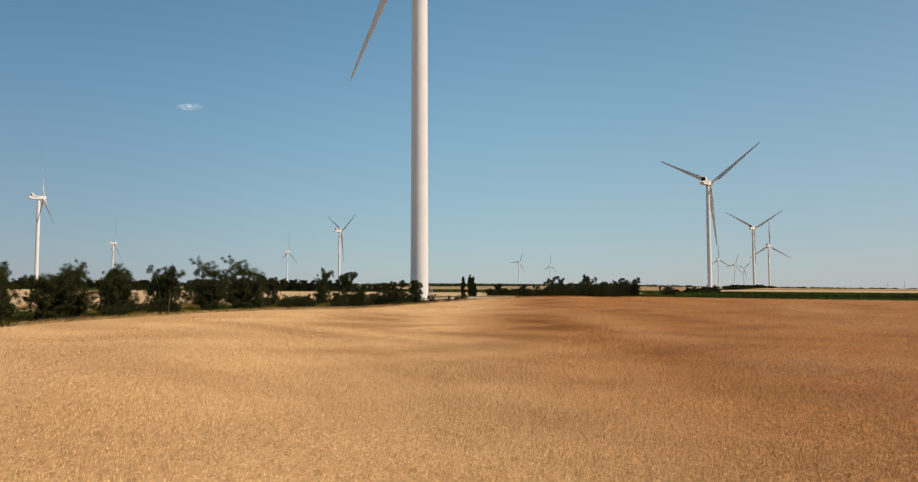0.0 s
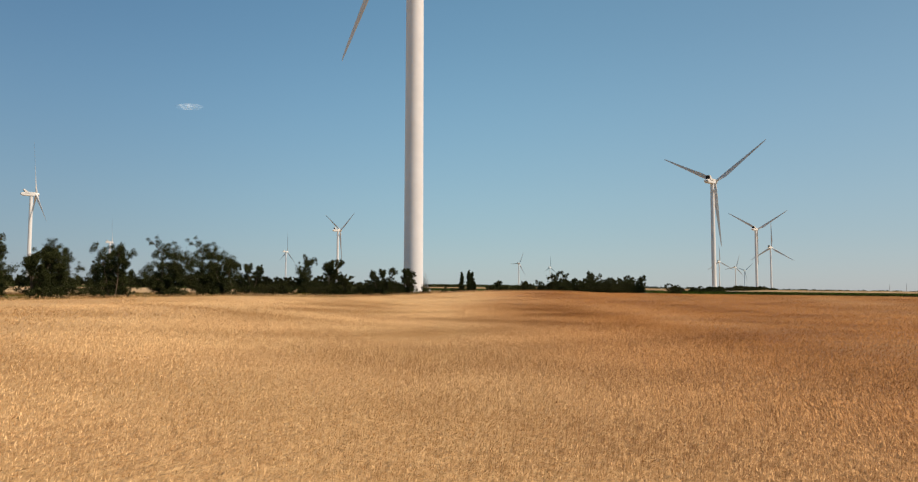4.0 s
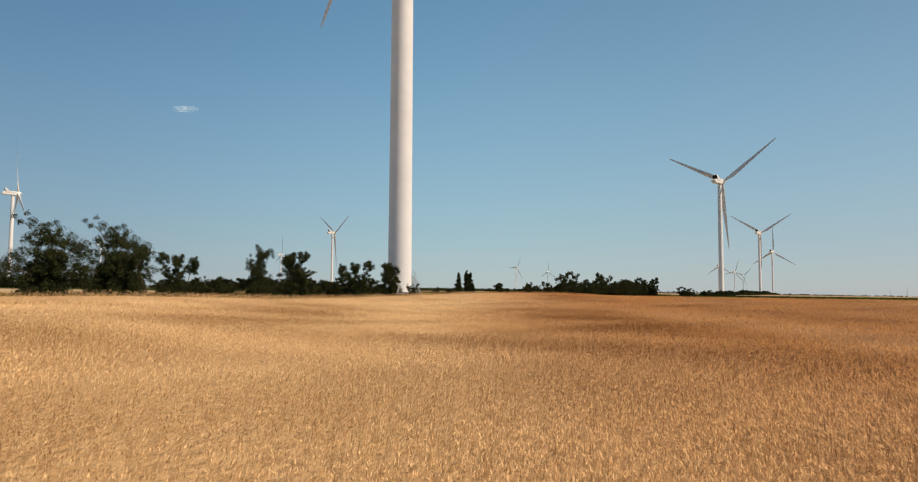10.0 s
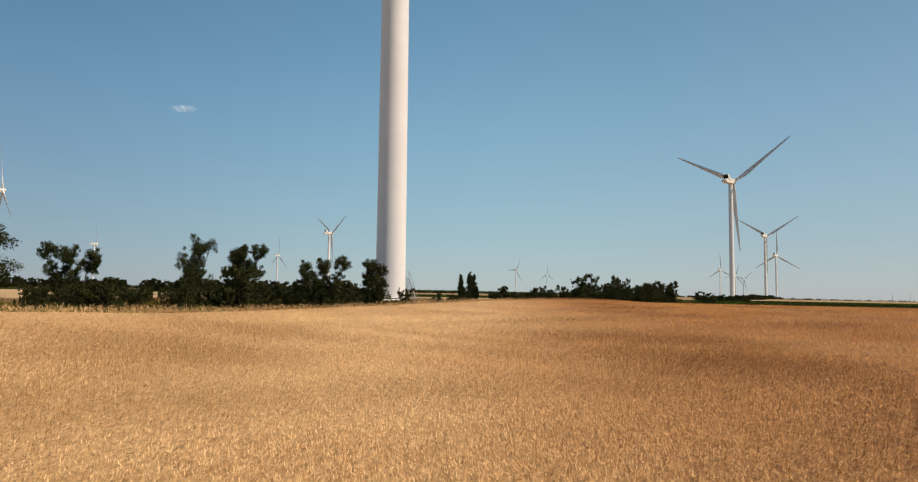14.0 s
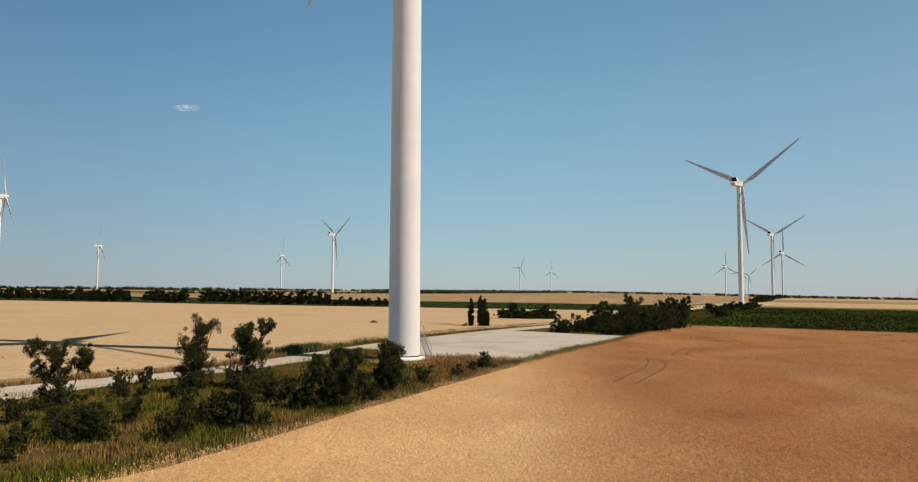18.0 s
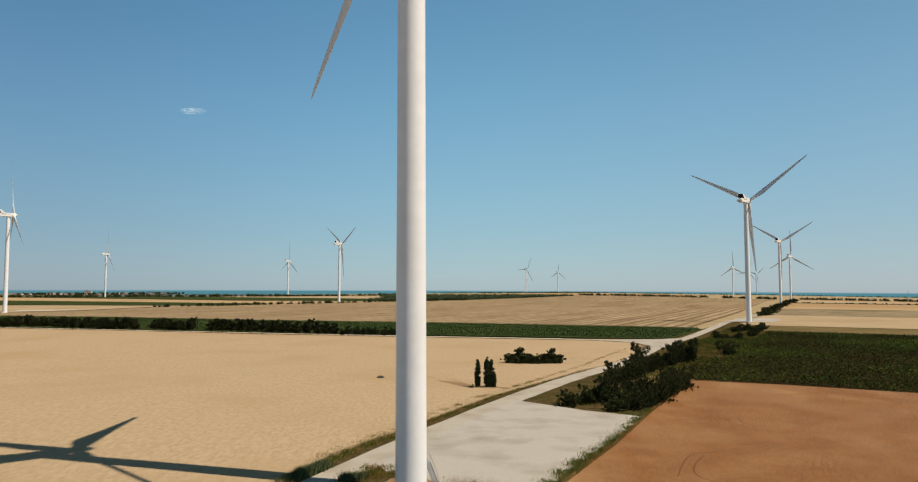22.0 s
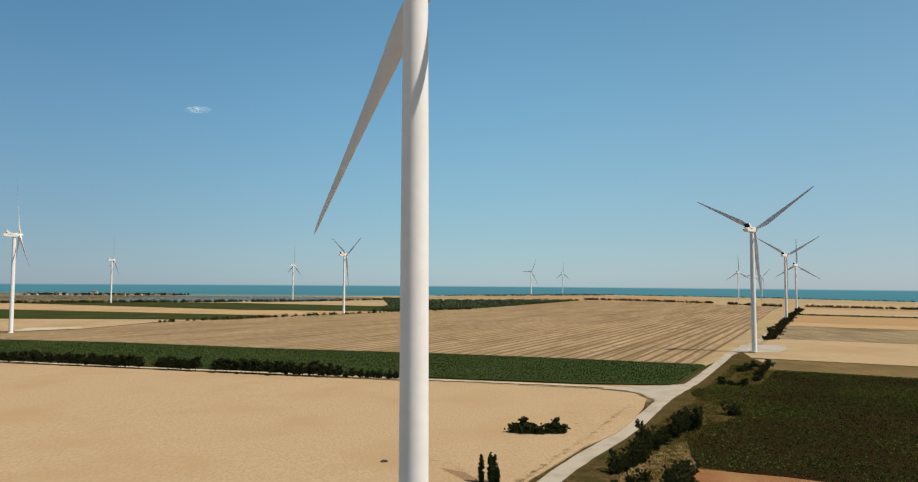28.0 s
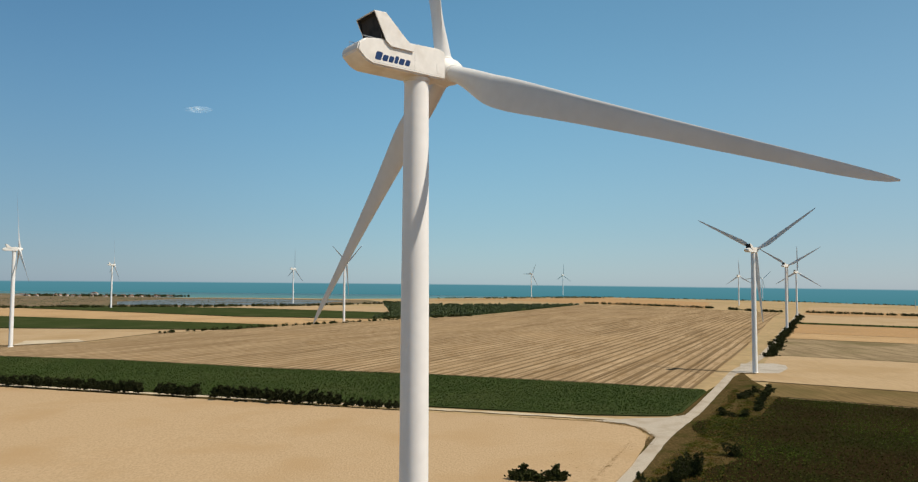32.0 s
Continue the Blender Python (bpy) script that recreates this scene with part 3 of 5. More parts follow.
sheet("pavement_pad", [(-6, 184), (-13, 168), (-10, 160), (-5, 156.5), (-2.2, 154.6), (10, 152.4), (12, 155), (18, 167), (30, 190), (36, 203), (26, 210), (16, 221), (11, 226), (6, 216)], 0.045, M_PAD, 6.0, "wide pale gravel crane pad at the turbine", "crane pad")
sheet("pavement_pad_far", [(206, 604), (216, 612), (238, 664), (268, 668), (272, 655), (264, 634), (243, 603)], 0.29, M_PAD, 10.0, "pale gravel crane pad of a far turbine", "crane pad")
sheet("pavement_pad_west", [(-438, 757), (-392, 806), (-412, 830), (-455, 806)], 0.32, M_DIRT, 20.0, "pale gravel crane pad of a far turbine", "crane pad")

# ---- wind turbines ----
def lathe(bm, profile, sides=48, centre=(0, 0)):
    """Rings of (radius, height) round an upright axis."""
    rings = []
    for r, z in profile:
        rings.append([bm.verts.new((centre[0] + r * math.cos(2 * math.pi * i / sides), centre[1] + r * math.sin(2 * math.pi * i / sides), z)) for i in range(sides)])
    for a, b in zip(rings, rings[1:]):
        for i in range(sides):
            j = (i + 1) % sides
            bm.faces.new((a[i], a[j], b[j], b[i]))
    bm.faces.new(list(reversed(rings[0])))
    bm.faces.new(rings[-1])
    return bm


def box(bm, x0, x1, y0, y1, z0, z1, bevel=0.0):
    made = bmesh.ops.create_cube(bm, size=1.0, matrix=Matrix.Translation(((x0 + x1) / 2, (y0 + y1) / 2, (z0 + z1) / 2)) @ Matrix.Diagonal((x1 - x0, y1 - y0, z1 - z0, 1)))
    if bevel:
        es = list({e for v in made["verts"] for e in v.link_edges})
        bmesh.ops.bevel(bm, geom=es, offset=bevel, segments=2, affect="EDGES")
    return bm


def plate(bm, outline, y0, y1):
    """A slab: an outline in x and z, from y0 to y1."""
    a = [bm.verts.new((x, y0, z)) for x, z in outline]
    b = [bm.verts.new((x, y1, z)) for x, z in outline]
    bm.faces.new(a)
    bm.faces.new(list(reversed(b)))
    for i in range(len(a)):
        j = (i + 1) % len(a)
        bm.faces.new((a[j], a[i], b[i], b[j]))
    bmesh.ops.recalc_face_normals(bm, faces=bm.faces[:])
    return bm


HUB = (4.6, 0.0, 94.0)
TILT = radians(5)


def tower_mesh():
    zs = (0.35, 0.5, 10, 20, 32, 40, 52, 64, 76, 88, 92.2)
    prof = []
    for z in zs:
        r = float(np.interp(z, (0, 20, 40, 64, 88, 92.2), (1.92, 1.86, 1.80, 1.74, 1.57, 1.53)))
        prof.append((r, z))
    return lathe(bmesh.new(), prof, 64)


def nacelle_mesh():
    bm = bmesh.new()
    plate(bm, [(3.1, 92.25), (3.1, 95.75), (2.2, 96.05), (-5.2, 95.75), (-8.6, 95.2), (-9.5, 94.5), (-9.7, 93.6), (-8.6, 92.6), (-7.6, 92.2), (1.6, 92.2)], -1.95, 1.95)
    bmesh.ops.bevel(bm, geom=bm.edges[:], offset=0.16, segments=3, affect="EDGES")
    return bm


def hood_mesh():
    """The cooler hood over the nacelle's tail: two raked cheeks, a roof and a raked front."""
    bm = bmesh.new()
    cheek = [(-1.9, 94.75), (-5.2, 94.75), (-5.9, 95.3), (-7.6, 98.6), (-5.9, 98.7), (-3.0, 96.1), (-1.9, 95.3)]
    plate(bm, cheek, -2.16, -2.02)
    plate(bm, cheek, 2.02, 2.16)
    plate(bm, [(-7.6, 98.52), (-5.9, 98.62), (-5.85, 98.74), (-7.6, 98.66)], -2.14, 2.14)
    plate(bm, [(-5.95, 98.66), (-3.05, 96.05), (-3.15, 95.95), (-6.05, 98.56)], -2.03, 2.03)
    bmesh.ops.bevel(bm, geom=[e for e in bm.edges if abs(e.verts[0].co.y - e.verts[1].co.y) < 0.01], offset=0.03, segments=1, affect="EDGES")
    return bm


def hub_mesh():
    bm = bmesh.new()
    prof = ((1.35, -1.5), (1.62, -1.2), (1.78, -0.4), (1.80, 0.5), (1.62, 1.35), (1.25, 2.05), (0.75, 2.5), (0.25, 2.7))
    lathe(bm, prof, 32)
    bmesh.ops.rotate(bm, verts=bm.verts[:], cent=(0, 0, 0), matrix=Matrix.Rotation(radians(90), 3, "Y"))
    return bm


def blade_mesh():
    """A blade along +z: round root, widest at a quarter, twisted, thin bent tip. Its leading edge faces +y."""
    bm = bmesh.new()
    rs = (1.2, 2.2, 3.0, 4.0, 5.0, 6.0, 7.0, 8.2, 9.5, 10.7, 12, 13.5, 15, 17, 19, 24, 29, 34, 39, 44, 48, 51.5, 53.8, 55.2, 55.9)
    rings, n = [], 20
    for r in rs:
        chord = float(np.interp(r, (1.2, 2.2, 3.0, 4, 5, 6, 7, 8.2, 9.5, 10.7, 12, 13.5, 15, 17, 19, 24, 34, 44, 51.5, 54.2, 55.5, 55.9), (2.1, 2.12, 2.2, 2.38, 2.62, 2.9, 3.18, 3.5, 3.76, 3.91, 3.97, 3.93, 3.82, 3.62, 3.40, 2.92, 2.15, 1.5, 1.05, 0.75, 0.4, 0.15)))
        thick = float(np.interp(r, (1.2, 2.2, 3.0, 4, 5, 6.5, 8, 10, 12, 15, 20, 40, 55.9), (2.1, 2.1, 2.06, 1.97, 1.84, 1.63, 1.44, 1.25, 1.1, 0.92, 0.68, 0.3, 0.04)))
        twist = -radians(float(np.interp(r, (1.2, 8, 14, 25, 40, 56), (20, 20, 14, 8, 4, 2))))
        roundness = 1 - float(smooth(r, 1.8, 10.5))
        bend = 0.3 * (r / 56) ** 2
        ring = []
        for i in range(n):
            a = 2 * math.pi * i / n
            cy = math.cos(a)
            taper = (1 - roundness) * 0.5 * (1 - cy) ** 1.1 * 0.5
            y = chord * (0.5 * cy - (1 - roundness) * 0.22)
            x = thick * 0.5 * math.sin(a) * (1 - taper * 1.35)
            ring.append(bm.verts.new((x * math.cos(twist) - y * math.sin(twist) + bend, x * math.sin(twist) + y * math.cos(twist), r)))
        rings.append(ring)
    for a, b in zip(rings, rings[1:]):
        for i in range(n):
            j = (i + 1) % n
            bm.faces.new((a[i], a[j], b[j], b[i]))
    bm.faces.new(list(reversed(rings[0])))
    bm.faces.new(rings[-1])
    bmesh.ops.recalc_face_normals(bm, faces=bm.faces[:])
    return bm


def keep_mesh(name, bm, material, soft=True):
    me = bpy.data.meshes.new(name)
    bm.to_mesh(me)
    bm.free()
    me.materials.append(material)
    if soft:
        me.polygons.foreach_set("use_smooth", [True] * len(me.polygons))
        me.set_sharp_from_angle(angle=radians(35))
    return me


def lettering(side):
    """Six slanted blue blocks that stand for the maker's mark."""
    out = []
    x = -7.35
    for w, h, gap in ((0.88, 1.02, 0.13), (0.74, 0.78, 0.13), (0.68, 0.78, 0.13), (0.52, 0.95, 0.13), (0.76, 0.78, 0.13), (0.68, 0.78, 0.0)):
        bm = bmesh.new()
        s, c = 0.24 * h, 0.12
        plate(bm, [(x + c, 92.85), (x + w - c, 92.85), (x + w, 92.85 + c), (x + w + s, 92.85 + h - c), (x + w + s - c, 92.85 + h), (x + s + c, 92.85 + h), (x + s, 92.85 + h - c), (x, 92.85 + c)], side * 1.952, side * 1.962)
        out.append(bm)
        x += w + gap
    return out


ME = dict(
    foundation=keep_mesh("foundation", lathe(bmesh.new(), ((2.75, -0.6), (2.75, 0.1), (2.62, 0.24), (2.3, 0.3), (2.1, 0.37)), 48), M_CONCRETE),
    tower=keep_mesh("tower", tower_mesh(), M_PAINT),
    nacelle=keep_mesh("nacelle", nacelle_mesh(), M_SHELL),
    hood=keep_mesh("cooler_hood", hood_mesh(), M_SHELL),
    radiator=keep_mesh("radiator", plate(bmesh.new(), [(-6.5, 95.6), (-6.35, 95.6), (-6.6, 98.5), (-7.0, 98.5)], -1.98, 1.98), M_DARK, False),
    hub=keep_mesh("hub", hub_mesh(), M_SHELL),
    blade=keep_mesh("blade", blade_mesh(), M_BLADE),
    collar=keep_mesh("root_collar", lathe(bmesh.new(), ((1.16, 1.15), (1.22, 1.2), (1.22, 1.6), (1.14, 1.7)), 28), M_SHELL),
    yaw=keep_mesh("yaw_collar", lathe(bmesh.new(), ((1.62, 91.7), (1.66, 91.8), (1.66, 92.25), (1.6, 92.3)), 40), M_SHELL),
)
bm = bmesh.new()
lathe(bm, ((0.05, 98.6), (0.05, 99.6), (0.02, 99.7)), 8, (-6.3, 1.2))
box(bm, -6.42, -6.18, 1.08, 1.32, 99.1, 99.3, 0.03)
bml = bmesh.new()
for y_ in (-2.0, 1.96):
    plate(bml, [(-6.0, 95.5), (-7.5, 98.5), (-6.0, 98.5), (-3.6, 96.2)], y_, y_ + 0.04)
plate(bml, [(-7.5, 98.44), (-5.95, 98.5), (-5.95, 98.54), (-7.5, 98.5)], -1.94, 1.94)
ME["lining"] = keep_mesh("hood_lining", bml, M_DARK, False)
ME["mast"] = keep_mesh("wind_vane_mast", bm, M_STEEL, False)
for y_, key in ((-1.5, "rail_a"), (1.5, "rail_b")):
    bm = bmesh.new()
    for k in range(5):
        lathe(bm, ((0.025, 94.9), (0.025, 95.55)), 6, (-8.8 + 0.5 * k, y_))
    box(bm, -8.85, -6.75, y_ - 0.025, y_ + 0.025, 95.52, 95.57)
    ME[key] = keep_mesh("roof_rail", bm, M_STEEL, False)


def turbine(x, y, phase, label, detail=False):
    t = empty("wind_turbine", x, y, land_at(x, y), math.atan2(0.62, 0.785), label, "wind turbine", "wind farm turbines")

    def add(name, me, parent=t, m=Matrix.Identity(4), lab=""):
        ob = new(name, me)
        ob.parent = parent
        ob.matrix_local = m
        return tagged(ob, lab)

    add("foundation", ME["foundation"], lab="round concrete foundation ring")
    tw = add("tower", ME["tower"])
    add("yaw_collar", ME["yaw"], tw)
    nac = add("nacelle", ME["nacelle"], lab="off-white boxy nacelle shell")
    add("cooler_hood", ME["hood"], nac)
    add("radiator", ME["radiator"], nac, lab="dark radiator under the hood")
    add("hood_lining", ME["lining"], nac, lab="dark lining inside the cooler hood")
    if detail:
        add("wind_vane_mast", ME["mast"], nac)
        add("roof_rail", ME["rail_a"], nac)
        add("roof_rail", ME["rail_b"], nac)
        for side in (-1, 1):
            for bmx in lettering(side):
                add("blue_mark", keep_mesh("blue_mark", bmx, M_BLUE, False), nac, lab="blue painted block of the maker's mark")
        bmx = bmesh.new()
        plate(bmx, [(1.75, 92.95), (1.75, 94.05), (1.85, 94.15), (2.55, 94.15), (2.65, 94.05), (2.65, 92.95), (2.55, 92.85), (1.85, 92.85)], -1.985, -1.951)
        add("side_hatch", keep_mesh("side_hatch", bmx, M_SHELL, False), nac)
        for side in (-1, 1):
            y0, y1 = sorted((side * 1.945, side * 1.957))
            add("panel_seam", keep_mesh("panel_seam", box(bmesh.new(), -7.4, 2.9, y0, y1, 92.52, 92.545), M_STEEL, False), nac, lab="thin seam between shell panels")
            add("panel_seam", keep_mesh("panel_seam", box(bmesh.new(), -1.62, -1.595, y0, y1, 92.63, 95.3), M_STEEL, False), nac, lab="thin seam between shell panels")
    axle = Matrix.Translation(HUB) @ Matrix.Rotation(-TILT, 4, "Y")
    add("hub", ME["hub"], t, axle)
    for k in range(3):
        m = axle @ Matrix.Rotation(radians(phase + 120 * k), 4, "X")
        b = add("blade", ME["blade"], t, m)
        if detail:
            add("root_collar", ME["collar"], b)
    return t


main_turbine = turbine(-6.2, 151.2, 110.8, "white wind turbine with three blades beside the gravel pad", True)
WEST = "white wind turbine standing far off among the fields"
for x_, y_, ph, lab in ((226.4, 607.1, 58, "white wind turbine on its gravel pad by the farm road"), (477.5, 1094, 62, "white wind turbine beyond a hedge by the farm road"), (706, 1540, 2, WEST),
                        (-431, 744, 4, "white wind turbine seen edge-on in a pale field"), (-185, 1198, 62, WEST), (-453, 1989, 8, WEST), (-759, 1604, 12, WEST), (291, 2901, 30, WEST),
                        (505, 3493, 5, WEST), (905, 2347, 0, WEST), (1195, 2922, 20, WEST), (1468, 3478, 50, WEST)):
    turbine(x_, y_, ph, lab)

# the tower's outside stair and door
part("base_flange", lathe(bmesh.new(), ((1.96, 0.36), (1.99, 0.38), (1.99, 0.47), (1.93, 0.50)), 56), M_DARK, main_turbine, "dark bolted flange ring at the tower foot")
stair = part("staircase", box(bmesh.new(), 1.9, 3.0, -0.6, 0.6, 2.9, 2.98, 0.01), M_STEEL, main_turbine, "galvanised steel outside staircase")
stair.matrix_local = Matrix.Rotation(radians(8), 4, "Z") @ Matrix.Translation((0.1, 0, 0.1)) @ Matrix.Diagonal((0.9, 0.8, 1, 1))
for s in (-0.58, 0.58):
    bm = bmesh.new()
    plate(bm, [(2.9, 2.98), (3.08, 2.98), (4.75, 0.0), (4.55, 0.0)], s - 0.03, s + 0.03)
    part("stringer", bm, M_STEEL, stair)
    bm = bmesh.new()
    plate(bm, [(1.95, 3.9), (3.0, 3.9), (4.7, 0.95), (4.7, 0.9), (2.97, 3.84), (1.95, 3.84)], s - 0.02, s + 0.02)
    for px_, zb, zt in ((1.98, 2.9, 3.9), (2.98, 2.9, 3.88), (3.8, 1.5, 2.5), (4.66, 0.0, 0.95)):
        box(bm, px_ - 0.02, px_ + 0.02, s - 0.02, s + 0.02, zb, zt)
    part("handrail", bm, M_STEEL, stair)
for k in range(14):
    z = 0.2 + k * 0.2
    x0 = 4.55 - (z / 2.98) * 1.65
    part("step", box(bmesh.new(), x0 - 0.08, x0 + 0.08, -0.56, 0.56, z - 0.02, z + 0.02), M_STEEL, stair)
door = part("door", box(bmesh.new(), 1.80, 1.93, -0.45, 0.45, 3.0, 5.05, 0.02), M_STEEL, main_turbine, "grey steel tower door")
door.matrix_local = Matrix.Rotation(radians(8), 4, "Z")


# ---- plants ----
def blobs(rng, centres, sizes, count, leaf):
    """Many small leaves in clumps: leaf diamonds scattered through balls at the centres."""
    centres, sizes = np.asarray(centres, float), np.asarray(sizes, float)
    pick = rng.choice(len(centres), count, p=sizes ** 2 / (sizes ** 2).sum())
    d = rng.normal(size=(count, 3))
    d /= np.linalg.norm(d, axis=1)[:, None]
    rad = rng.uniform(0.1, 1.0, count) ** 0.6 * (1 + 0.6 * rng.uniform(0, 1, count) ** 6)
    c = centres[pick] + d * (sizes[pick] * rad)[:, None] * (1, 1, 0.85)
    a = rng.normal(size=(count, 3))
    a /= np.linalg.norm(a, axis=1)[:, None]
    b = np.cross(a, rng.normal(size=(count, 3)))
    b /= np.linalg.norm(b, axis=1)[:, None]
    s = leaf * rng.uniform(0.6, 1.4, count)[:, None]
    a, b = a * s, b * s * 0.55
    v = np.stack([c - a, c + b, c + a, c - b], 1).reshape(-1, 3)
    i = np.arange(count)[:, None] * 4
    t = np.concatenate([i + (0, 1, 2), i + (0, 2, 3)])
    return v, t


def tubes(segments, sides=6):
    """Tapered limbs: each segment is start, end, start radius, end radius."""
    bm = bmesh.new()
    for p, q, r0, r1 in segments:
        p, q = Vector(p), Vector(q)
        rot = (q - p).to_track_quat("Z", "Y").to_matrix()
        rings = []
        for base, r in ((p, r0), (q, r1)):
            rings.append([bm.verts.new(base + rot @ Vector((r * math.cos(2 * math.pi * i / sides), r * math.sin(2 * math.pi * i / sides), 0))) for i in range(sides)])
        for i in range(sides):
            j = (i + 1) % sides
            bm.faces.new((rings[0][i], rings[0][j], rings[1][j], rings[1][i]))
        bm.faces.new(rings[1])
    return bm


def tree_kind(name, seed, height, spread, leaves, leaf, material, low=0.15, stems=1, limbs=9, category="tree", label="", bare=0, fill=0, rise=(0.25, 0.9)):
    """A tree: forked trunk and limbs, and a ragged crown of leaf clumps at the limbs' ends."""
    rng = np.random.default_rng(seed)
    e = empty(name, 0, -400, 0, 0, label, category)
    seg, centres, sizes, limb_ends = [], [], [], []
    for s in range(stems):
        foot = np.array([rng.normal(0, 0.12 * stems), rng.normal(0, 0.12 * stems), -0.3])
        top = np.array([rng.normal(0, 0.12) * spread * (1 + stems * 0.2), rng.normal(0, 0.12) * spread * (1 + stems * 0.2), height * (rng.uniform(0.78, 0.95) if s == 0 else rng.uniform(0.5, 0.9))])
        mid = foot * 0.5 + top * 0.5 + rng.normal(0, 0.04 * height, 3) * (1, 1, 0)
        r = 0.022 * height / stems ** 0.4
        seg += [(foot, mid, r, r * 0.7), (mid, top, r * 0.7, r * 0.25)]
        for k in range(limbs):
            f = low + 0.03 + (0.94 - low) * rng.uniform(0, 1) ** 1.25
            p = foot + (mid - foot) * f * 2 if f < 0.5 else mid + (top - mid) * (f * 2 - 1)
            az, reach = rng.uniform(0, 2 * math.pi), spread * 0.5 * rng.uniform(0.45, 1.05) * (1.15 - 0.75 * f)
            q = p + np.array([math.cos(az) * reach, math.sin(az) * reach, reach * rng.uniform(*rise)])
            q[2] = min(q[2], p[2] + height * rng.uniform(0.06, 0.24), height * 0.97)
            seg.append((p, q, r * 0.4, r * 0.12))
            limb_ends.append((p, q))
            for _ in range(7):
                w = rng.uniform(0.45, 1.12)
                centres.append(p + (q - p) * w + rng.normal(0, 0.05 * height, 3))
                sizes.append(height * rng.uniform(0.022, 0.07))
        centres.append(top)
        sizes.append(height * 0.09)
    for _ in range(fill // 2):
        centres.append(np.array([rng.normal(0, 0.24) * spread, rng.normal(0, 0.24) * spread, height * rng.uniform(low + 0.04, 0.5)]))
        sizes.append(height * rng.uniform(0.05, 0.10))
    for _ in range(int(fill * 1.6)):
        d = rng.normal(size=3)
        d *= rng.uniform(0.2, 1.0) ** 0.5 / np.linalg.norm(d)
        lump = 0.75 + 0.25 * math.sin(3 * math.atan2(d[1], d[0]) + seed)
        centres.append(np.array([d[0] * spread * 0.46 * lump, d[1] * spread * 0.46 * lump, height * (low + (0.92 - low) * (0.46 + 0.46 * d[2]) * lump)]))
        sizes.append(height * rng.uniform(0.035, 0.09))
    centres = np.array(centres)
    centres[:, 2] = np.clip(centres[:, 2], height * low + 0.1, height * rng.uniform(0.86, 1.0, len(centres)))
    for _ in range(bare):
        p, q = limb_ends[rng.integers(len(limb_ends))]
        p = p + (q - p) * rng.uniform(0.5, 0.95)
        q = p + rng.normal(0, 0.045 * height, 3) + (0, 0, 0.05 * height)
        seg.append((p, q, 0.025, 0.008))
    part("trunk", tubes(seg), M_BARK, e, "grey-brown forked trunk and limbs")
    v, t = blobs(rng, centres, sizes, leaves, leaf)
    v[:, 2] = np.maximum(v[:, 2], 0.05)
    crown = new("crown", tri_mesh("crown", v, t, material))
    crown.parent = e
    return e


ACACIA = "dark green ragged roadside tree among the verge weeds"
verge_kinds = [tree_kind("roadside_tree", 11, 6.6, 6.4, 40000, 0.058, M_LEAF, 0.03, 3, 13, label=ACACIA, bare=30, fill=26, rise=(0.4, 1.3)),
               tree_kind("roadside_tree", 12, 6.3, 3.8, 34000, 0.055, M_LEAF, 0.02, 5, 10, label=ACACIA, bare=40, fill=6, rise=(1.4, 3.4)),
               tree_kind("roadside_tree", 13, 6.0, 4.6, 36000, 0.055, M_LEAF, 0.02, 5, 9, label=ACACIA, bare=34, fill=10, rise=(1.2, 2.8)),
               tree_kind("roadside_tree", 14, 4.5, 2.9, 25000, 0.052, M_LEAF, 0.02, 4, 9, label=ACACIA, bare=40, fill=8, rise=(1.4, 3.4))]
BUSH = "dense dark green bush beside the farm road"
bush_kinds = [tree_kind("bush", 21, 3.7, 5.4, 15000, 0.10, M_LEAF2, 0.0, 5, 9, "bush", BUSH, bare=26, fill=30, rise=(0.6, 1.8)),
              tree_kind("bush", 22, 3.1, 5.0, 14000, 0.10, M_LEAF2, 0.0, 5, 8, "bush", BUSH, bare=26, fill=30, rise=(0.6, 1.8)),
              tree_kind("bush", 23, 4.8, 6.0, 18000, 0.105, M_LEAF2, 0.0, 5, 10, "bush", BUSH, bare=26, fill=34, rise=(0.6, 1.8))]
shrub_kinds = [tree_kind("shrub", 24, 3.4, 4.2, 9000, 0.085, M_LEAF2, 0.0, 6, 7, "bush", BUSH, bare=34, fill=5, rise=(1.3, 3.2)),
               tree_kind("shrub", 25, 3.0, 3.2, 8000, 0.08, M_LEAF2, 0.0, 5, 7, "bush", BUSH, bare=34, fill=5, rise=(1.3, 3.2)),
               tree_kind("shrub", 26, 3.8, 4.4, 9500, 0.085, M_LEAF2, 0.0, 6, 8, "bush", BUSH, bare=34, fill=5, rise=(1.3, 3.2))]
hedge_kinds = [tree_kind("hedge_bush", 27, 3.7, 5.4, 2200, 0.32, M_LEAF2, 0.0, 3, 5, "bush", BUSH, fill=40),
               tree_kind("hedge_bush", 28, 4.4, 5.6, 2400, 0.32, M_LEAF2, 0.0, 3, 5, "bush", BUSH, fill=40)]
for b_ in bush_kinds + shrub_kinds + hedge_kinds:
    b_["category"] = "bush"
ROW = "dark windbreak tree with a bare trunk in a long row"
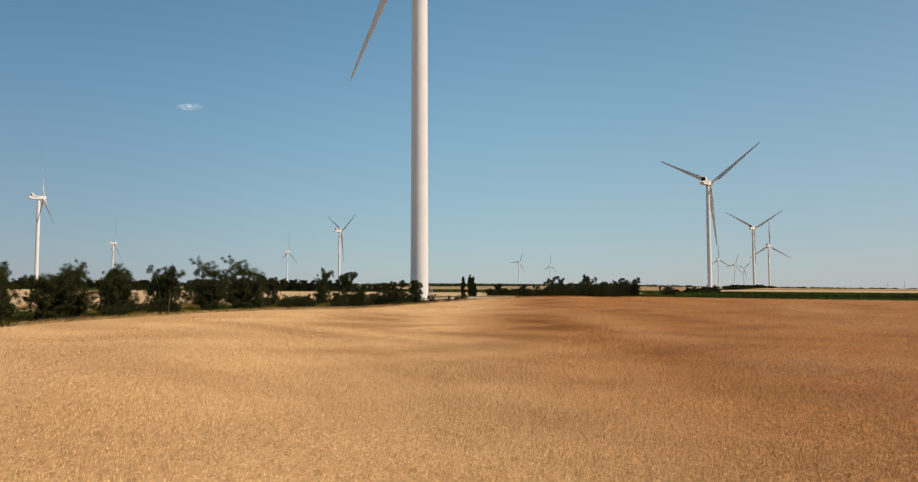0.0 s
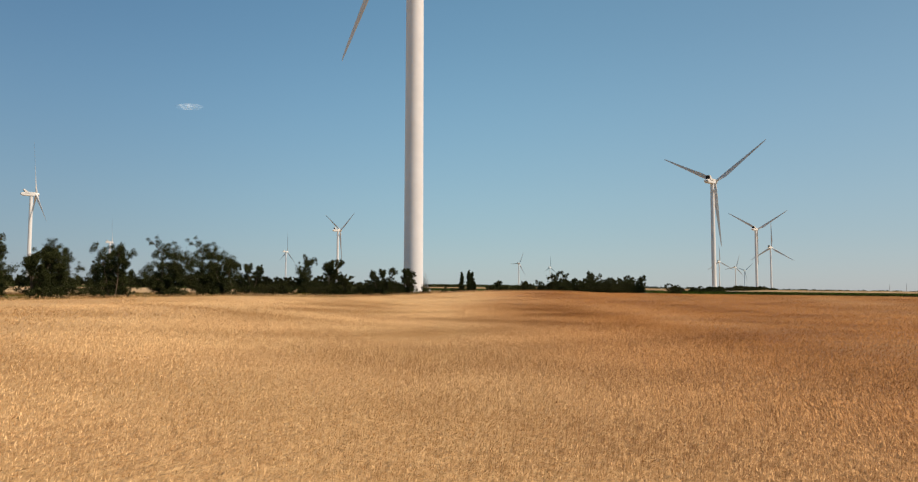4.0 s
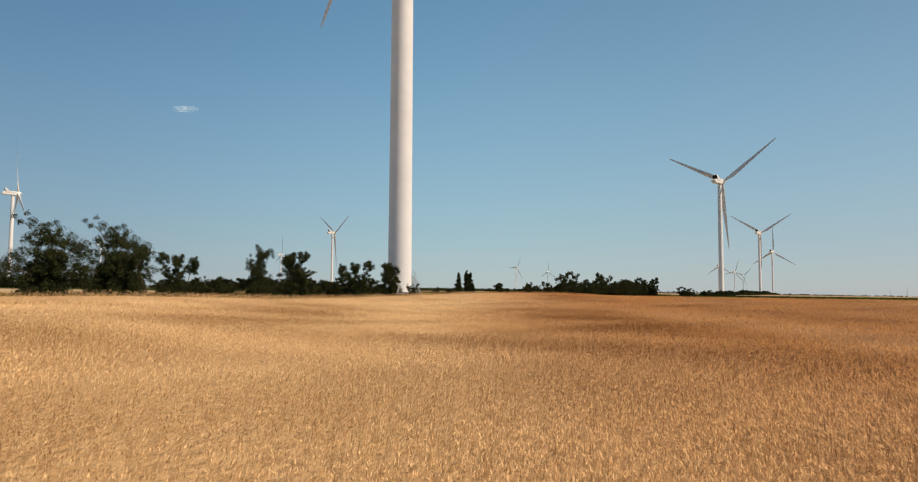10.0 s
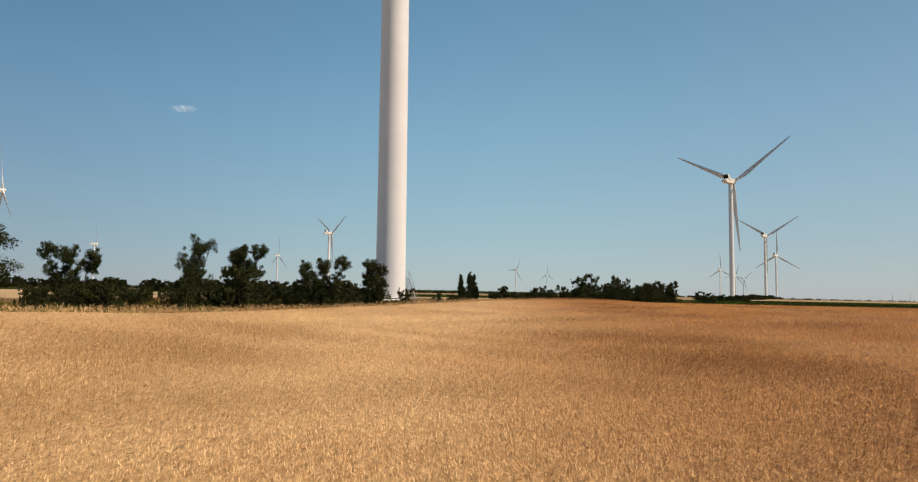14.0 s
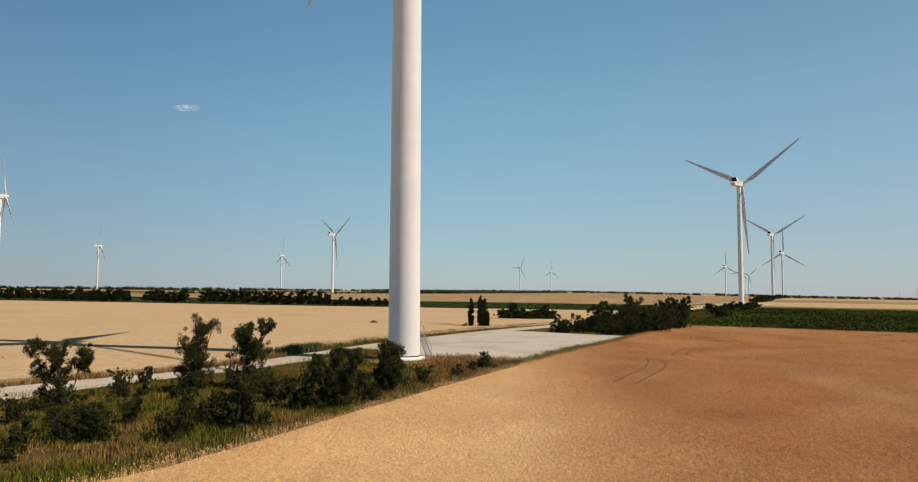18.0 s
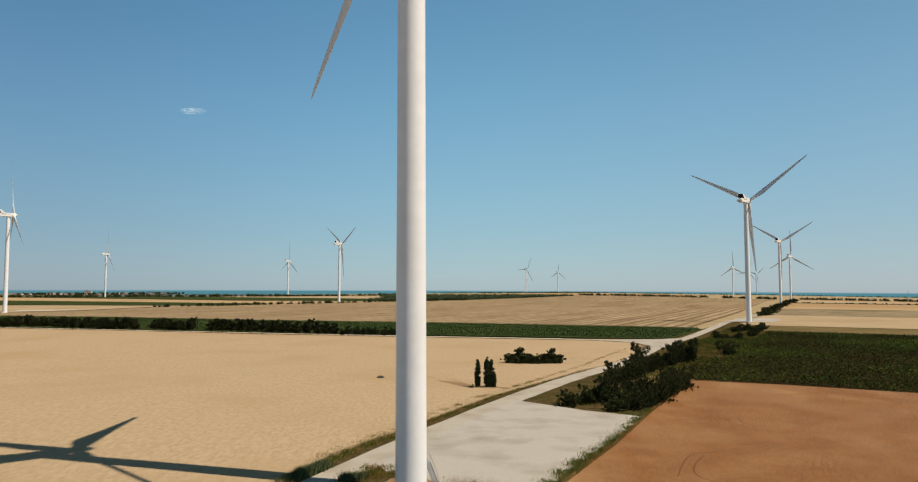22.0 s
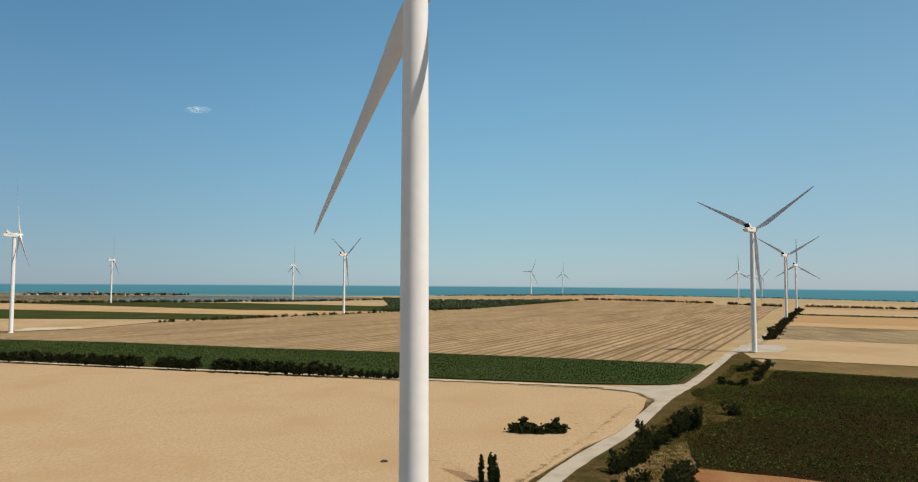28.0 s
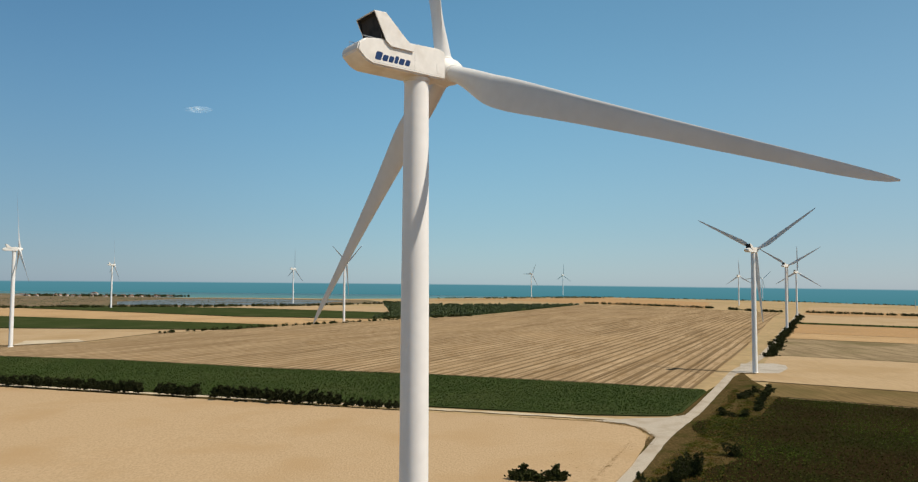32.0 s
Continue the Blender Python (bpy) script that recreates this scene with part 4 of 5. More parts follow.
row_kinds = [tree_kind("windbreak_tree", 31, 6.8, 6.4, 2800, 0.36, M_ROWLEAF, 0.24, 1, 13, label=ROW, fill=30),
             tree_kind("windbreak_tree", 32, 6.0, 6.0, 2700, 0.36, M_ROWLEAF, 0.20, 1, 12, label=ROW, fill=30),
             tree_kind("windbreak_tree", 33, 7.4, 6.2, 3000, 0.37, M_ROWLEAF, 0.26, 1, 13, label=ROW, fill=30)]


def poplar_kind(seed, height):
    rng = np.random.default_rng(seed)
    e = empty("poplar", 0, -400, 0, 0, "slim dark columnar poplar standing in the grain field", "tree")
    seg = [((0, 0, -0.3), (0.05, 0, height * 0.9), 0.16, 0.04)]
    centres, sizes = [], []
    for k in range(60):
        f = rng.uniform(0.04, 1)
        w = 0.75 * math.sin(math.pi * min(1, 0.12 + f * 0.88)) ** 0.6 + 0.06
        a = rng.uniform(0, 2 * math.pi)
        q = (math.cos(a) * w * 0.55, math.sin(a) * w * 0.55, f * height)
        centres.append(q)
        sizes.append(0.18 + 0.36 * w)
        if k % 3 == 0:
            seg.append(((0.02, 0, f * height * 0.85), (q[0], q[1], min(height, f * height + 0.5)), 0.04, 0.01))
    part("trunk", tubes(seg), M_BARK, e, "thin upright trunk")
    v, t = blobs(rng, centres, sizes, 13000, 0.13)
    crown = new("crown", tri_mesh("crown", v, t, M_POPLAR))
    crown.parent = e
    return e


poplar_kinds = [poplar_kind(41, 7.6), poplar_kind(42, 7.9)]
plant_rng = np.random.default_rng(5)


def plant(kinds, x, y, scale=1.0, wide=1.0, group="", k=None, label=""):
    src = kinds[plant_rng.integers(len(kinds)) if k is None else k]
    m = Matrix.Translation((x, y, land_at(x, y))) @ Matrix.Rotation(plant_rng.uniform(0, 6.28), 4, "Z") @ Matrix.Diagonal((scale * wide, scale * wide, scale, 1))
    ob = copy_thing(src, m)
    if label:
        ob["label"] = label
    if group:
        ob["group"] = group
    return ob


# verge trees: x, y, kind, scale
for x, y, k, s in ((-28.4, 115.8, 3, 1.1), (-22.3, 125, 1, 1.02), (-18.2, 127.3, 3, 1.3), (-9.3, 117.6, 3, 0.97), (-5.9, 125.5, 3, 0.97), (-31.3, 105.5, 0, 1.22), (-33, 97, 0, 1.14),
                   (-35.2, 87, 2, 1.0), (-37.5, 80, 1, 0.95), (-38, 71, 0, 0.95), (-39.5, 62, 2, 0.95), (-27.5, 102, 2, 0.8), (-42, 54, 1, 1.0),
                   (-43, 44, 0, 0.95), (-36, 92, 3, 0.8), (-34.5, 101, 1, 0.7), (-40, 75, 2, 0.9), (-41.5, 66, 1, 0.9), (-38.5, 84, 2, 0.9), (-39, 68, 3, 1.0), (-37, 77.5, 3, 1.05), (-36, 89, 3, 1.0)):
    plant(verge_kinds, x, y, s, (1.0, 0.8, 0.92, 0.9)[k], "verge trees", k)
LOW = "low dark shrub in the weedy verge"
for x, y, s in ((-22, 113, 0.5), (-24.5, 108, 0.45), (-20.6, 105.6, 0.6), (-17, 106, 0.5), (-13.8, 110.3, 0.85), (-15.2, 111.5, 0.6), (-28.5, 125.1, 0.5), (-28.1, 129.4, 0.5),
                (-11.5, 117.5, 0.55), (-7.4, 119.6, 0.75), (-14, 119.8, 0.7), (-13.2, 128.3, 0.8), (-9.8, 127.9, 0.95), (-19.1, 124.7, 0.65), (-16.5, 122.5, 0.5), (-0.2, 134.4, 0.42), (3.3, 141.2, 0.62),
                (1.6, 138.4, 0.45), (-31, 92, 0.5), (-29, 97, 0.5), (-34, 82, 0.5), (-35, 75, 0.5), (-23, 101, 0.45), (-33, 113, 0.4), (-36.5, 66, 0.55), (-26, 110.5, 0.4), (-11, 122.5, 0.5),
                (-21.5, 119, 0.45), (-17.5, 116.5, 0.5), (-25, 121, 0.4), (-3.2, 129.6, 0.5), (-22.8, 127.4, 0.5), (-6.5, 130.5, 0.4), (11.5, 150.5, 0.28),
                (-24.5, 104.3, 0.50), (-22.2, 104.9, 0.50), (-21.4, 106.4, 0.60), (-21.1, 110.2, 0.45), (-17.0, 107.3, 0.60), (-26.5, 120.3, 0.50), (-28.4, 110.2, 0.50), (-29.2, 114.2, 0.40)):
    plant(shrub_kinds, x, y, s * 0.95, 0.8, "verge shrubs", label=LOW)
DENSE = "dense dark shrub standing in the tall verge weeds"
for x, y, h, wide in ((-17, 110.4, 2.4, 2.6), (-14, 110.4, 3.4, 3.0), (-9.6, 119.6, 2.8, 3.4), (-12, 117.6, 2.2, 2.6), (-6.1, 127.4, 2.9, 3.0), (-22.4, 106.4, 1.9, 2.6)):
    k = int(abs(x) * 3) % 3
    plant(shrub_kinds, x, y, h / (3.4, 3.0, 3.8)[k], wide / h * (3.4, 3.0, 3.8)[k] / (4.2, 3.2, 4.4)[k], "verge shrubs", k, DENSE)
# bushes past the pad
for x, y, h, wide in ((23.8, 216.5, 3.8, 5), (28, 219.5, 4.2, 4.5), (32, 222.5, 7.2, 6), (32.5, 210.5, 3.6, 5.5), (37, 213, 3.8, 5), (39.5, 220, 5, 6.5), (45, 221.5, 4.4, 5.5), (43, 228, 5, 6), (50, 233, 5.2, 6.5),
                      (54, 240, 5.5, 6), (57, 246, 6.3, 7), (59.4, 254, 5.8, 6.5), (42.4, 259, 6.2, 5.4), (48.4, 267.5, 7, 6), (52.4, 271.5, 6.3, 5.2), (57, 284, 10, 6.6), (61.4, 289.5, 6.3, 5.2), (68, 300, 5.5, 4.6),
                      (73, 307.5, 8.8, 7), (78, 315.5, 7.4, 6), (84, 320.5, 9.2, 7.4), (86, 327, 4.5, 5), (48, 251, 3.6, 4.5), (62, 262, 3.8, 4.6), (35, 229, 3.8, 4.8), (36, 219, 4.4, 5.5), (41, 215, 3.4, 4.5), (47, 228, 4.6, 5.5), (45, 262, 5.0, 4.6), (54, 277.5, 6.4, 5.2), (65.5, 295.5, 5, 4.4), (81, 318, 7.2, 6), (55, 250, 4.6, 5), (44, 248, 3, 4), (109, 347, 5.6, 6.5), (112, 352, 3.6, 4)):
    k = 2 if h > 5 else int(x) % 2
    plant(bush_kinds, x, y, h / (3.7, 3.1, 4.8)[k], wide / h * (3.7, 3.1, 4.8)[k] / (5.4, 5.0, 6.0)[k], "roadside bushes", k)
for x, y, k, s in ((136.7, 432, 2, 0.95), (140, 427, 0, 0.6), (145, 427, 1, 0.75), (160, 446, 2, 0.75), (165, 456, 1, 0.85), (170, 467, 2, 0.8), (176, 478, 2, 0.9), (184, 493, 2, 1.0), (190, 504, 2, 1.0),
                   (197, 515, 2, 1.05), (167, 485, 2, 0.8), (172, 491, 1, 0.9), (178, 499, 2, 0.8), (151, 440, 0, 0.5), (187, 512, 1, 0.8)):
    plant(hedge_kinds, x, y, s * 1.15, 1.15, "roadside bushes", k % 2, "dark rounded bush in the verge by the far road")
# the poplars and the thicket in the pale field
plant(poplar_kinds, 5.2, 247, 0.96, 0.95, "poplar pair", 0)
plant(poplar_kinds, 7.6, 246.4, 1.02, 1.05, "poplar pair", 1)
plant(poplar_kinds, 8.7, 246.6, 0.96, 1.0, "poplar pair", 0)
plant(poplar_kinds, 9.5, 246.2, 0.55, 1.0, "poplar pair", 1)
plant(bush_kinds, 3.6, 245.6, 0.3, 1.1, label=LOW)
THICKET = "dark bush of a small thicket in the pale grain field"
for x, y, k, s in ((20.8, 311, 1, 1.05), (18.8, 310, 0, 0.75), (23.2, 311, 0, 0.7), (26, 309.3, 0, 0.78), (29, 309.1, 0, 0.78), (31.5, 309.8, 0, 0.85), (33.6, 310.4, 1, 1.0), (27.5, 308.6, 0, 0.7), (24.4, 309.2, 0, 0.78), (22.4, 309.6, 0, 0.85), (34.8, 309.6, 0, 0.75)):
    plant(hedge_kinds, x, y, s * 1.25, 0.95, "field thicket", k % 2, THICKET)
# windbreak along the track
row_rng = np.random.default_rng(8)
px0, py0 = np.array((-420.0, 541.0)), np.array((-30.0, 436.5))
row_len = float(np.hypot(*(py0 - px0)))
s = 0.0
while s < row_len:
    p = px0 + (py0 - px0) * (s / row_len)
    gap = any(a < p[0] < b for a, b in ((-185, -175.5), (-147.5, -138), (-250, -246)))
    if not gap:
        plant(row_kinds, p[0] + row_rng.normal(0, 0.5), p[1] + row_rng.normal(0, 0.8), row_rng.uniform(0.72, 1.05) * (0.70 if p[0] > -62 else 1) * 1.24, 1.0, "windbreak trees")
    s += row_rng.uniform(2.3, 3.7) * (1.3 if p[0] > -62 else 1)
# hedge by the road beyond the second turbine
HEDGE = "dark hedge bush along the far farm road"
u = 775.0
while u < 1750:
    x, y = along(u, -78 + row_rng.normal(0, 2.0))
    plant(hedge_kinds, x, y, row_rng.uniform(0.9, 1.5), 1.4, "far hedge", label=HEDGE)
    u += row_rng.uniform(6, 11) * (1 + (u - 775) / 700)


# ---- woods and far tree lines ----
def inside(corners, x, y):
    c, hit = np.array(corners, float), np.zeros(len(x), bool)
    for (x0, y0), (x1, y1) in zip(c, np.roll(c, -1, 0)):
        with np.errstate(divide="ignore", invalid="ignore"):
            hit ^= ((y0 > y) != (y1 > y)) & (x < (x1 - x0) * (y - y0) / (y1 - y0) + x0)
    return hit


def scrub(name, x, y, size, leaves, leaf, material, seed, label, category):
    rng = np.random.default_rng(seed)
    z = land(x, y)
    c = np.stack([x, y, z + size * 0.55], 1)
    v, t = blobs(rng, c, size, leaves, leaf)
    v[:, 2] = np.maximum(v[:, 2], land(v[:, 0], v[:, 1]))
    return tagged(new(name, tri_mesh(name, v, t, material)), label, category, kind="stuff")


rng = np.random.default_rng(61)
wood = [(-160, 1275), (18, 1405), (345, 2090), (-60, 1980), (-230, 2200), (-140, 1500)]
x, y = rng.uniform(-260, 360, 4200), rng.uniform(1260, 2220, 4200)
ok = inside(wood, x, y)
scrub("low_wood", x[ok], y[ok], rng.uniform(2.0, 4.2, ok.sum()), 90000, 1.25, M_FARWOOD, 62, "low dark green wood far off near the shore", "wood")


def line_scrub(name, p, q, count, lo, hi, leaves, leaf, material, seed, label, wide=4.0):
    r = np.random.default_rng(seed)
    f = r.uniform(0, 1, count)
    x, y = p[0] + (q[0] - p[0]) * f + r.normal(0, wide, count), p[1] + (q[1] - p[1]) * f + r.normal(0, wide, count)
    scrub(name, x, y, r.uniform(lo, hi, count), leaves, leaf, material, seed + 1, label, "tree line")


FAR_LINE = "dark far tree line between the fields"
line_scrub("tree_line", (383, 2206), (690, 1976), 150, 2.5, 5.0, 13000, 0.9, M_LEAF2, 71, FAR_LINE)
line_scrub("tree_line", (705, 1905), (784, 1782), 40, 2.5, 5.0, 5000, 0.9, M_LEAF2, 73, FAR_LINE)
line_scrub("tree_line", (860, 1800), (1150, 1700), 130, 2.5, 5.0, 12000, 0.9, M_LEAF2, 75, FAR_LINE)
line_scrub("tree_line", (-1100, 1500), (-761, 1640), 160, 2.5, 5.0, 14000, 0.9, M_LEAF2, 77, FAR_LINE, 8)
line_scrub("tree_line", (-761, 1640), (-409, 1801), 160, 2.5, 5.5, 14000, 0.9, M_LEAF2, 79, FAR_LINE, 8)
line_scrub("tree_line", (-409, 1801), (-175, 2089), 120, 2.0, 4.0, 10000, 0.9, M_LEAF2, 81, FAR_LINE, 8)
line_scrub("tree_line", (-365, 925), (-100, 1268), 90, 1.2, 3.2, 9000, 0.6, M_LEAF2, 83, "scattered scrub along a field edge", 3)
line_scrub("tree_line", (-140, 1270), (20, 1400), 60, 2.0, 4.0, 8000, 0.8, M_LEAF2, 85, FAR_LINE, 5)
line_scrub("tree_line", along(1404, -70), along(1404, 900), 160, 0.8, 1.6, 9000, 0.8, M_LEAF2, 87, "thin dark hedge between far fields", 2)
line_scrub("tree_line", (-1800, 3010), (-1080, 2760), 230, 3.0, 7.0, 26000, 1.4, M_LEAF2, 89, "dark trees of the far shore village", 30)
line_scrub("tree_line", (90, 2640), (590, 2935), 120, 2.0, 5.0, 9000, 1.0, M_FARWOOD, 91, FAR_LINE, 8)

line_scrub("tree_line", (-60, 2640), (560, 3080), 140, 1.5, 3.2, 9000, 0.9, M_FARWOOD, 93, FAR_LINE, 10)
line_scrub("tree_line", (560, 3080), (1270, 2960), 140, 1.5, 3.2, 9000, 0.9, M_FARWOOD, 95, FAR_LINE, 10)
line_scrub("tree_line", (1270, 2960), (1750, 2600), 140, 1.5, 3.2, 9000, 0.9, M_FARWOOD, 97, FAR_LINE, 10)

# ---- village by the shore ----
def house(x, y, w, d, h, turn, roof_h):
    e = empty("house", x, y, land_at(x, y), turn, "small pale far house with a pitched roof", "house", "shore village")
    part("wall", box(bmesh.new(), -w / 2, w / 2, -d / 2, d / 2, -0.5, h), M_WALL, e)
    bm = bmesh.new()
    plate(bm, [(-w / 2 - 0.4, h), (w / 2 + 0.4, h), (0, h + roof_h)], -d / 2 - 0.4, d / 2 + 0.4)
    part("roof", bm, M_ROOF, e, "dull red pitched roof")
    for k in (-0.28, 0.28):
        part("window", box(bmesh.new(), k * w - 0.7, k * w + 0.7, -d / 2 - 0.05, -d / 2 + 0.05, 1.0, 2.5), M_DARK, e)
    return e


hr = np.random.default_rng(33)
for k in range(48):
    f = k / 47
    house(-1790 + 700 * f + hr.normal(0, 20), 2990 - 260 * f + hr.normal(0, 50), hr.uniform(6, 14), hr.uniform(6, 10), hr.uniform(3.0, 5.5), hr.uniform(-0.6, 0.6), hr.uniform(2, 4))
house(-1830, 3010, 46, 12, 6, 0.2, 2.5)
house(-1465, 2900, 26, 14, 13, 0.1, 4)
# scrub and reeds scattered over the marsh
mr = np.random.default_rng(35)
mx_, my_ = mr.uniform(-1900, -350, 2200), mr.uniform(1650, 2650, 2200)
ok = inside([(-1900, 1950), (-960, 1600), (-760, 1680), (-420, 1840), (-300, 2120), (-300, 2380), (-1000, 2600), (-1500, 2700)], mx_, my_)
scrub("marsh_scrub", mx_[ok], my_[ok], mr.uniform(0.5, 1.3, ok.sum()), 16000, 0.8, M_FARWOOD, 36, "scattered low scrub over the brown marsh", "scrub")
for line in (((-960, 2010), (-700, 2030), (-430, 2000)), ((-880, 2180), (-640, 2200), (-360, 2130)), ((-1500, 2260), (-1000, 2240), (-700, 2330))):
    ribbon("ground_spit", line, 26.0, 0.75, M_MARSH, "low brown spit across the lagoon", "marsh", 5.0, 4)

def mast(x, y, h):
    e = empty("radio_mast", x, y, land_at(x, y), 0.3, "thin grey lattice mast on the far horizon", "mast", "far masts")
    part("mast_body", lathe(bmesh.new(), ((0.9, -0.5), (0.55, h * 0.6), (0.25, h)), 6), M_STEEL, e)
    for z in (0.62, 0.78):
        part("cross_arm", box(bmesh.new(), -2.2, 2.2, -0.2, 0.2, h * z, h * z + 0.4), M_STEEL, e)


for x_, y_, h_ in ((1490, 2370, 30), (1535, 2350, 34), (1590, 2330, 30)):
    mast(x_, y_, h_)

# ---- standing wheat ----
def in_wheat(x, y):
    return (x > np.interp(y, WHEAT_Y, WHEAT_X) + 0.2) & (ROAD_U.x * x + ROAD_U.y * y < 264)


def off_the_way(x, y):
    """How far a place lies from the strip of wheat beside the drone's low run."""
    return np.maximum(np.abs(x - 0.5), np.maximum(14 - y, 0.5 * (y - 70)))


def straws(name, x0, x1, y0, y1, density, width, ear, seed, band, stems=True):
    """Standing stalks: an ear on a thin leaning stem each, in a band of distances (in, full, full, out) from the drone's run."""
    r = np.random.default_rng(seed)
    n = int((x1 - x0) * (y1 - y0) * density)
    x, y = r.uniform(x0, x1, n), r.uniform(y0, y1, n)
    ok = in_wheat(x, y)
    far = off_the_way(x, y)
    chance = r.uniform(0, 1, n)
    ok &= (chance <= smooth(far, band[0], band[1])) & (chance > smooth(far, band[2], band[3]))
    x, y = x[ok], y[ok]
    away = np.full(len(x), 9.0)
    low = np.full(len(x), 9.0)
    for line in LAID:
        for (ax, ay), (bx, by) in zip(line, line[1:]):
            k = np.clip(((x - ax) * (bx - ax) + (y - ay) * (by - ay)) / ((bx - ax) ** 2 + (by - ay) ** 2), 0, 1)
            low = np.minimum(low, np.hypot(x - ax - k * (bx - ax), y - ay - k * (by - ay)) + 0.9 * np.sin(x * 1.3 + y * 0.4) * np.sin(y * 0.8))
    for line in TRACKS:
        for (ax, ay), (bx, by) in zip(line, line[1:]):
            k = np.clip(((x - ax) * (bx - ax) + (y - ay) * (by - ay)) / ((bx - ax) ** 2 + (by - ay) ** 2), 0, 1)
            away = np.minimum(away, np.hypot(x - ax - k * (bx - ax), y - ay - k * (by - ay)))
    stands = (away > 0.34) & (r.uniform(0, 1, len(x)) < 0.12 + 0.88 * smooth(low, -0.3, 1.6))
    x, y, away, low = (a[stands] for a in (x, y, away, low))
    n = len(x)
    z = land(x, y)
    wave = np.sin(x * 0.9 + 1.7 * np.sin(y * 0.31)) * np.sin(y * 0.7 + 1.3 * np.sin(x * 0.23))
    h = 0.72 + 0.04 * wave + r.normal(0, 0.055, n) - 0.12 * (1 - smooth(away, 0.3, 1.2)) - 0.08 * (1 - smooth(low, -0.2, 2.0))
    swept = 0.6 + 1.1 * np.sin(x * 0.33 + 1.9 * np.sin(y * 0.21)) * np.sin(y * 0.27 + 1.1)
    lean_a = swept + r.normal(0, 0.9, n)
    lean = np.abs(r.normal(0.10, 0.09, n))
    dx, dy = np.cos(lean_a) * lean, np.sin(lean_a) * lean
    a = lean_a + math.pi / 2 + r.normal(0, 0.5, n)
    w = np.stack([np.cos(a), np.sin(a), 0 * a], 1) * width * 0.5
    base = np.stack([x, y, z + 0.30], 1)
    top = np.stack([x + dx, y + dy, z + h], 1)
    reach = np.stack([np.cos(lean_a), np.sin(lean_a), r.uniform(0.1, 2.1, n)], 1)
    reach *= (ear * r.uniform(0.7, 1.25, n) / np.linalg.norm(reach, axis=1))[:, None]
    we = w * (ear * 0.075 / (width * 0.5))
    mid = top + reach * 0.45
    ears = [top, mid - we, mid + we, top + reach]
    if stems:
        v = np.stack([base - w, base + w, top] + ears, 1).reshape(-1, 3)
        i = np.arange(n)[:, None] * 7
        t = np.concatenate([i + (0, 1, 2), i + (3, 4, 5), i + (5, 4, 6)])
    else:
        v = np.stack(ears, 1).reshape(-1, 3)
        i = np.arange(n)[:, None] * 4
        t = np.concatenate([i + (0, 1, 2), i + (2, 1, 3)])
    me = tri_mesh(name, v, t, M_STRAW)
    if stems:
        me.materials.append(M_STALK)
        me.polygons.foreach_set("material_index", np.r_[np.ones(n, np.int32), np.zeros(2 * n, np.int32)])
    return tagged(new(name, me), "standing ripe wheat stalks with drooping ears", "wheat", kind="stuff")


straws("wheat_stalks", -9, 10, 8, 88, 300, 0.006, 0.075, 101, (-2, -1, 5, 8))
straws("wheat_stalks", -19, 20, 4, 108, 160, 0.008, 0.10, 105, (5, 8, 12, 18))
straws("wheat_stalks", -38, 40, 2, 144, 60, 0.012, 0.14, 106, (12, 18, 28, 38), False)
straws("wheat_stalks", -40, 80, 2, 215, 26, 0.018, 0.19, 102, (28, 38, 300, 301), False)
straws("wheat_stalks", 80, 175, 20, 240, 6, 0.04, 0.30, 103, (-2, -1, 300, 301), False)
straws("wheat_stalks", 25, 100, 215, 262, 10, 0.03, 0.24, 104, (-2, -1, 300, 301), False)

def edge_straws(count, seed):
    """Loose stalks that stand out past the wheat's edge, so that it ends unevenly."""
    r = np.random.default_rng(seed)
    y = r.uniform(55, 262, count)
    x = np.interp(y, WHEAT_Y, WHEAT_X) + r.normal(0.05, 0.42, count) + 0.35 * np.sin(y * 0.9) * np.sin(y * 0.23)
    z = land(x, y)
    base = np.stack([x, y, z], 1)
    top = base + np.stack([r.normal(-0.05, 0.14, count), r.normal(0, 0.14, count), r.uniform(0.5, 0.85, count)], 1)
    a = r.uniform(0, math.pi, count)
    w = np.stack([np.cos(a), np.sin(a), 0 * a], 1) * 0.014
    tip = top + np.stack([r.normal(0, 0.07, count), r.normal(0, 0.07, count), r.uniform(-0.02, 0.17, count)], 1)
    mid = top * 0.55 + tip * 0.45
    v = np.stack([base - w, base + w, top, top, mid - w, mid + w, tip], 1).reshape(-1, 3)
    i = np.arange(count)[:, None] * 7
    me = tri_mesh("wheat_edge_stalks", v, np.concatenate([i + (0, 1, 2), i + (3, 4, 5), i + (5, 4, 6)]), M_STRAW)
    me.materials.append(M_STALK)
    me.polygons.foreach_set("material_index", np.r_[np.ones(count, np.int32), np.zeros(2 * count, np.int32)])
    return tagged(new("wheat_edge_stalks", me), "loose ripe wheat stalks along the field's edge", "wheat", kind="stuff")


edge_straws(26000, 107)


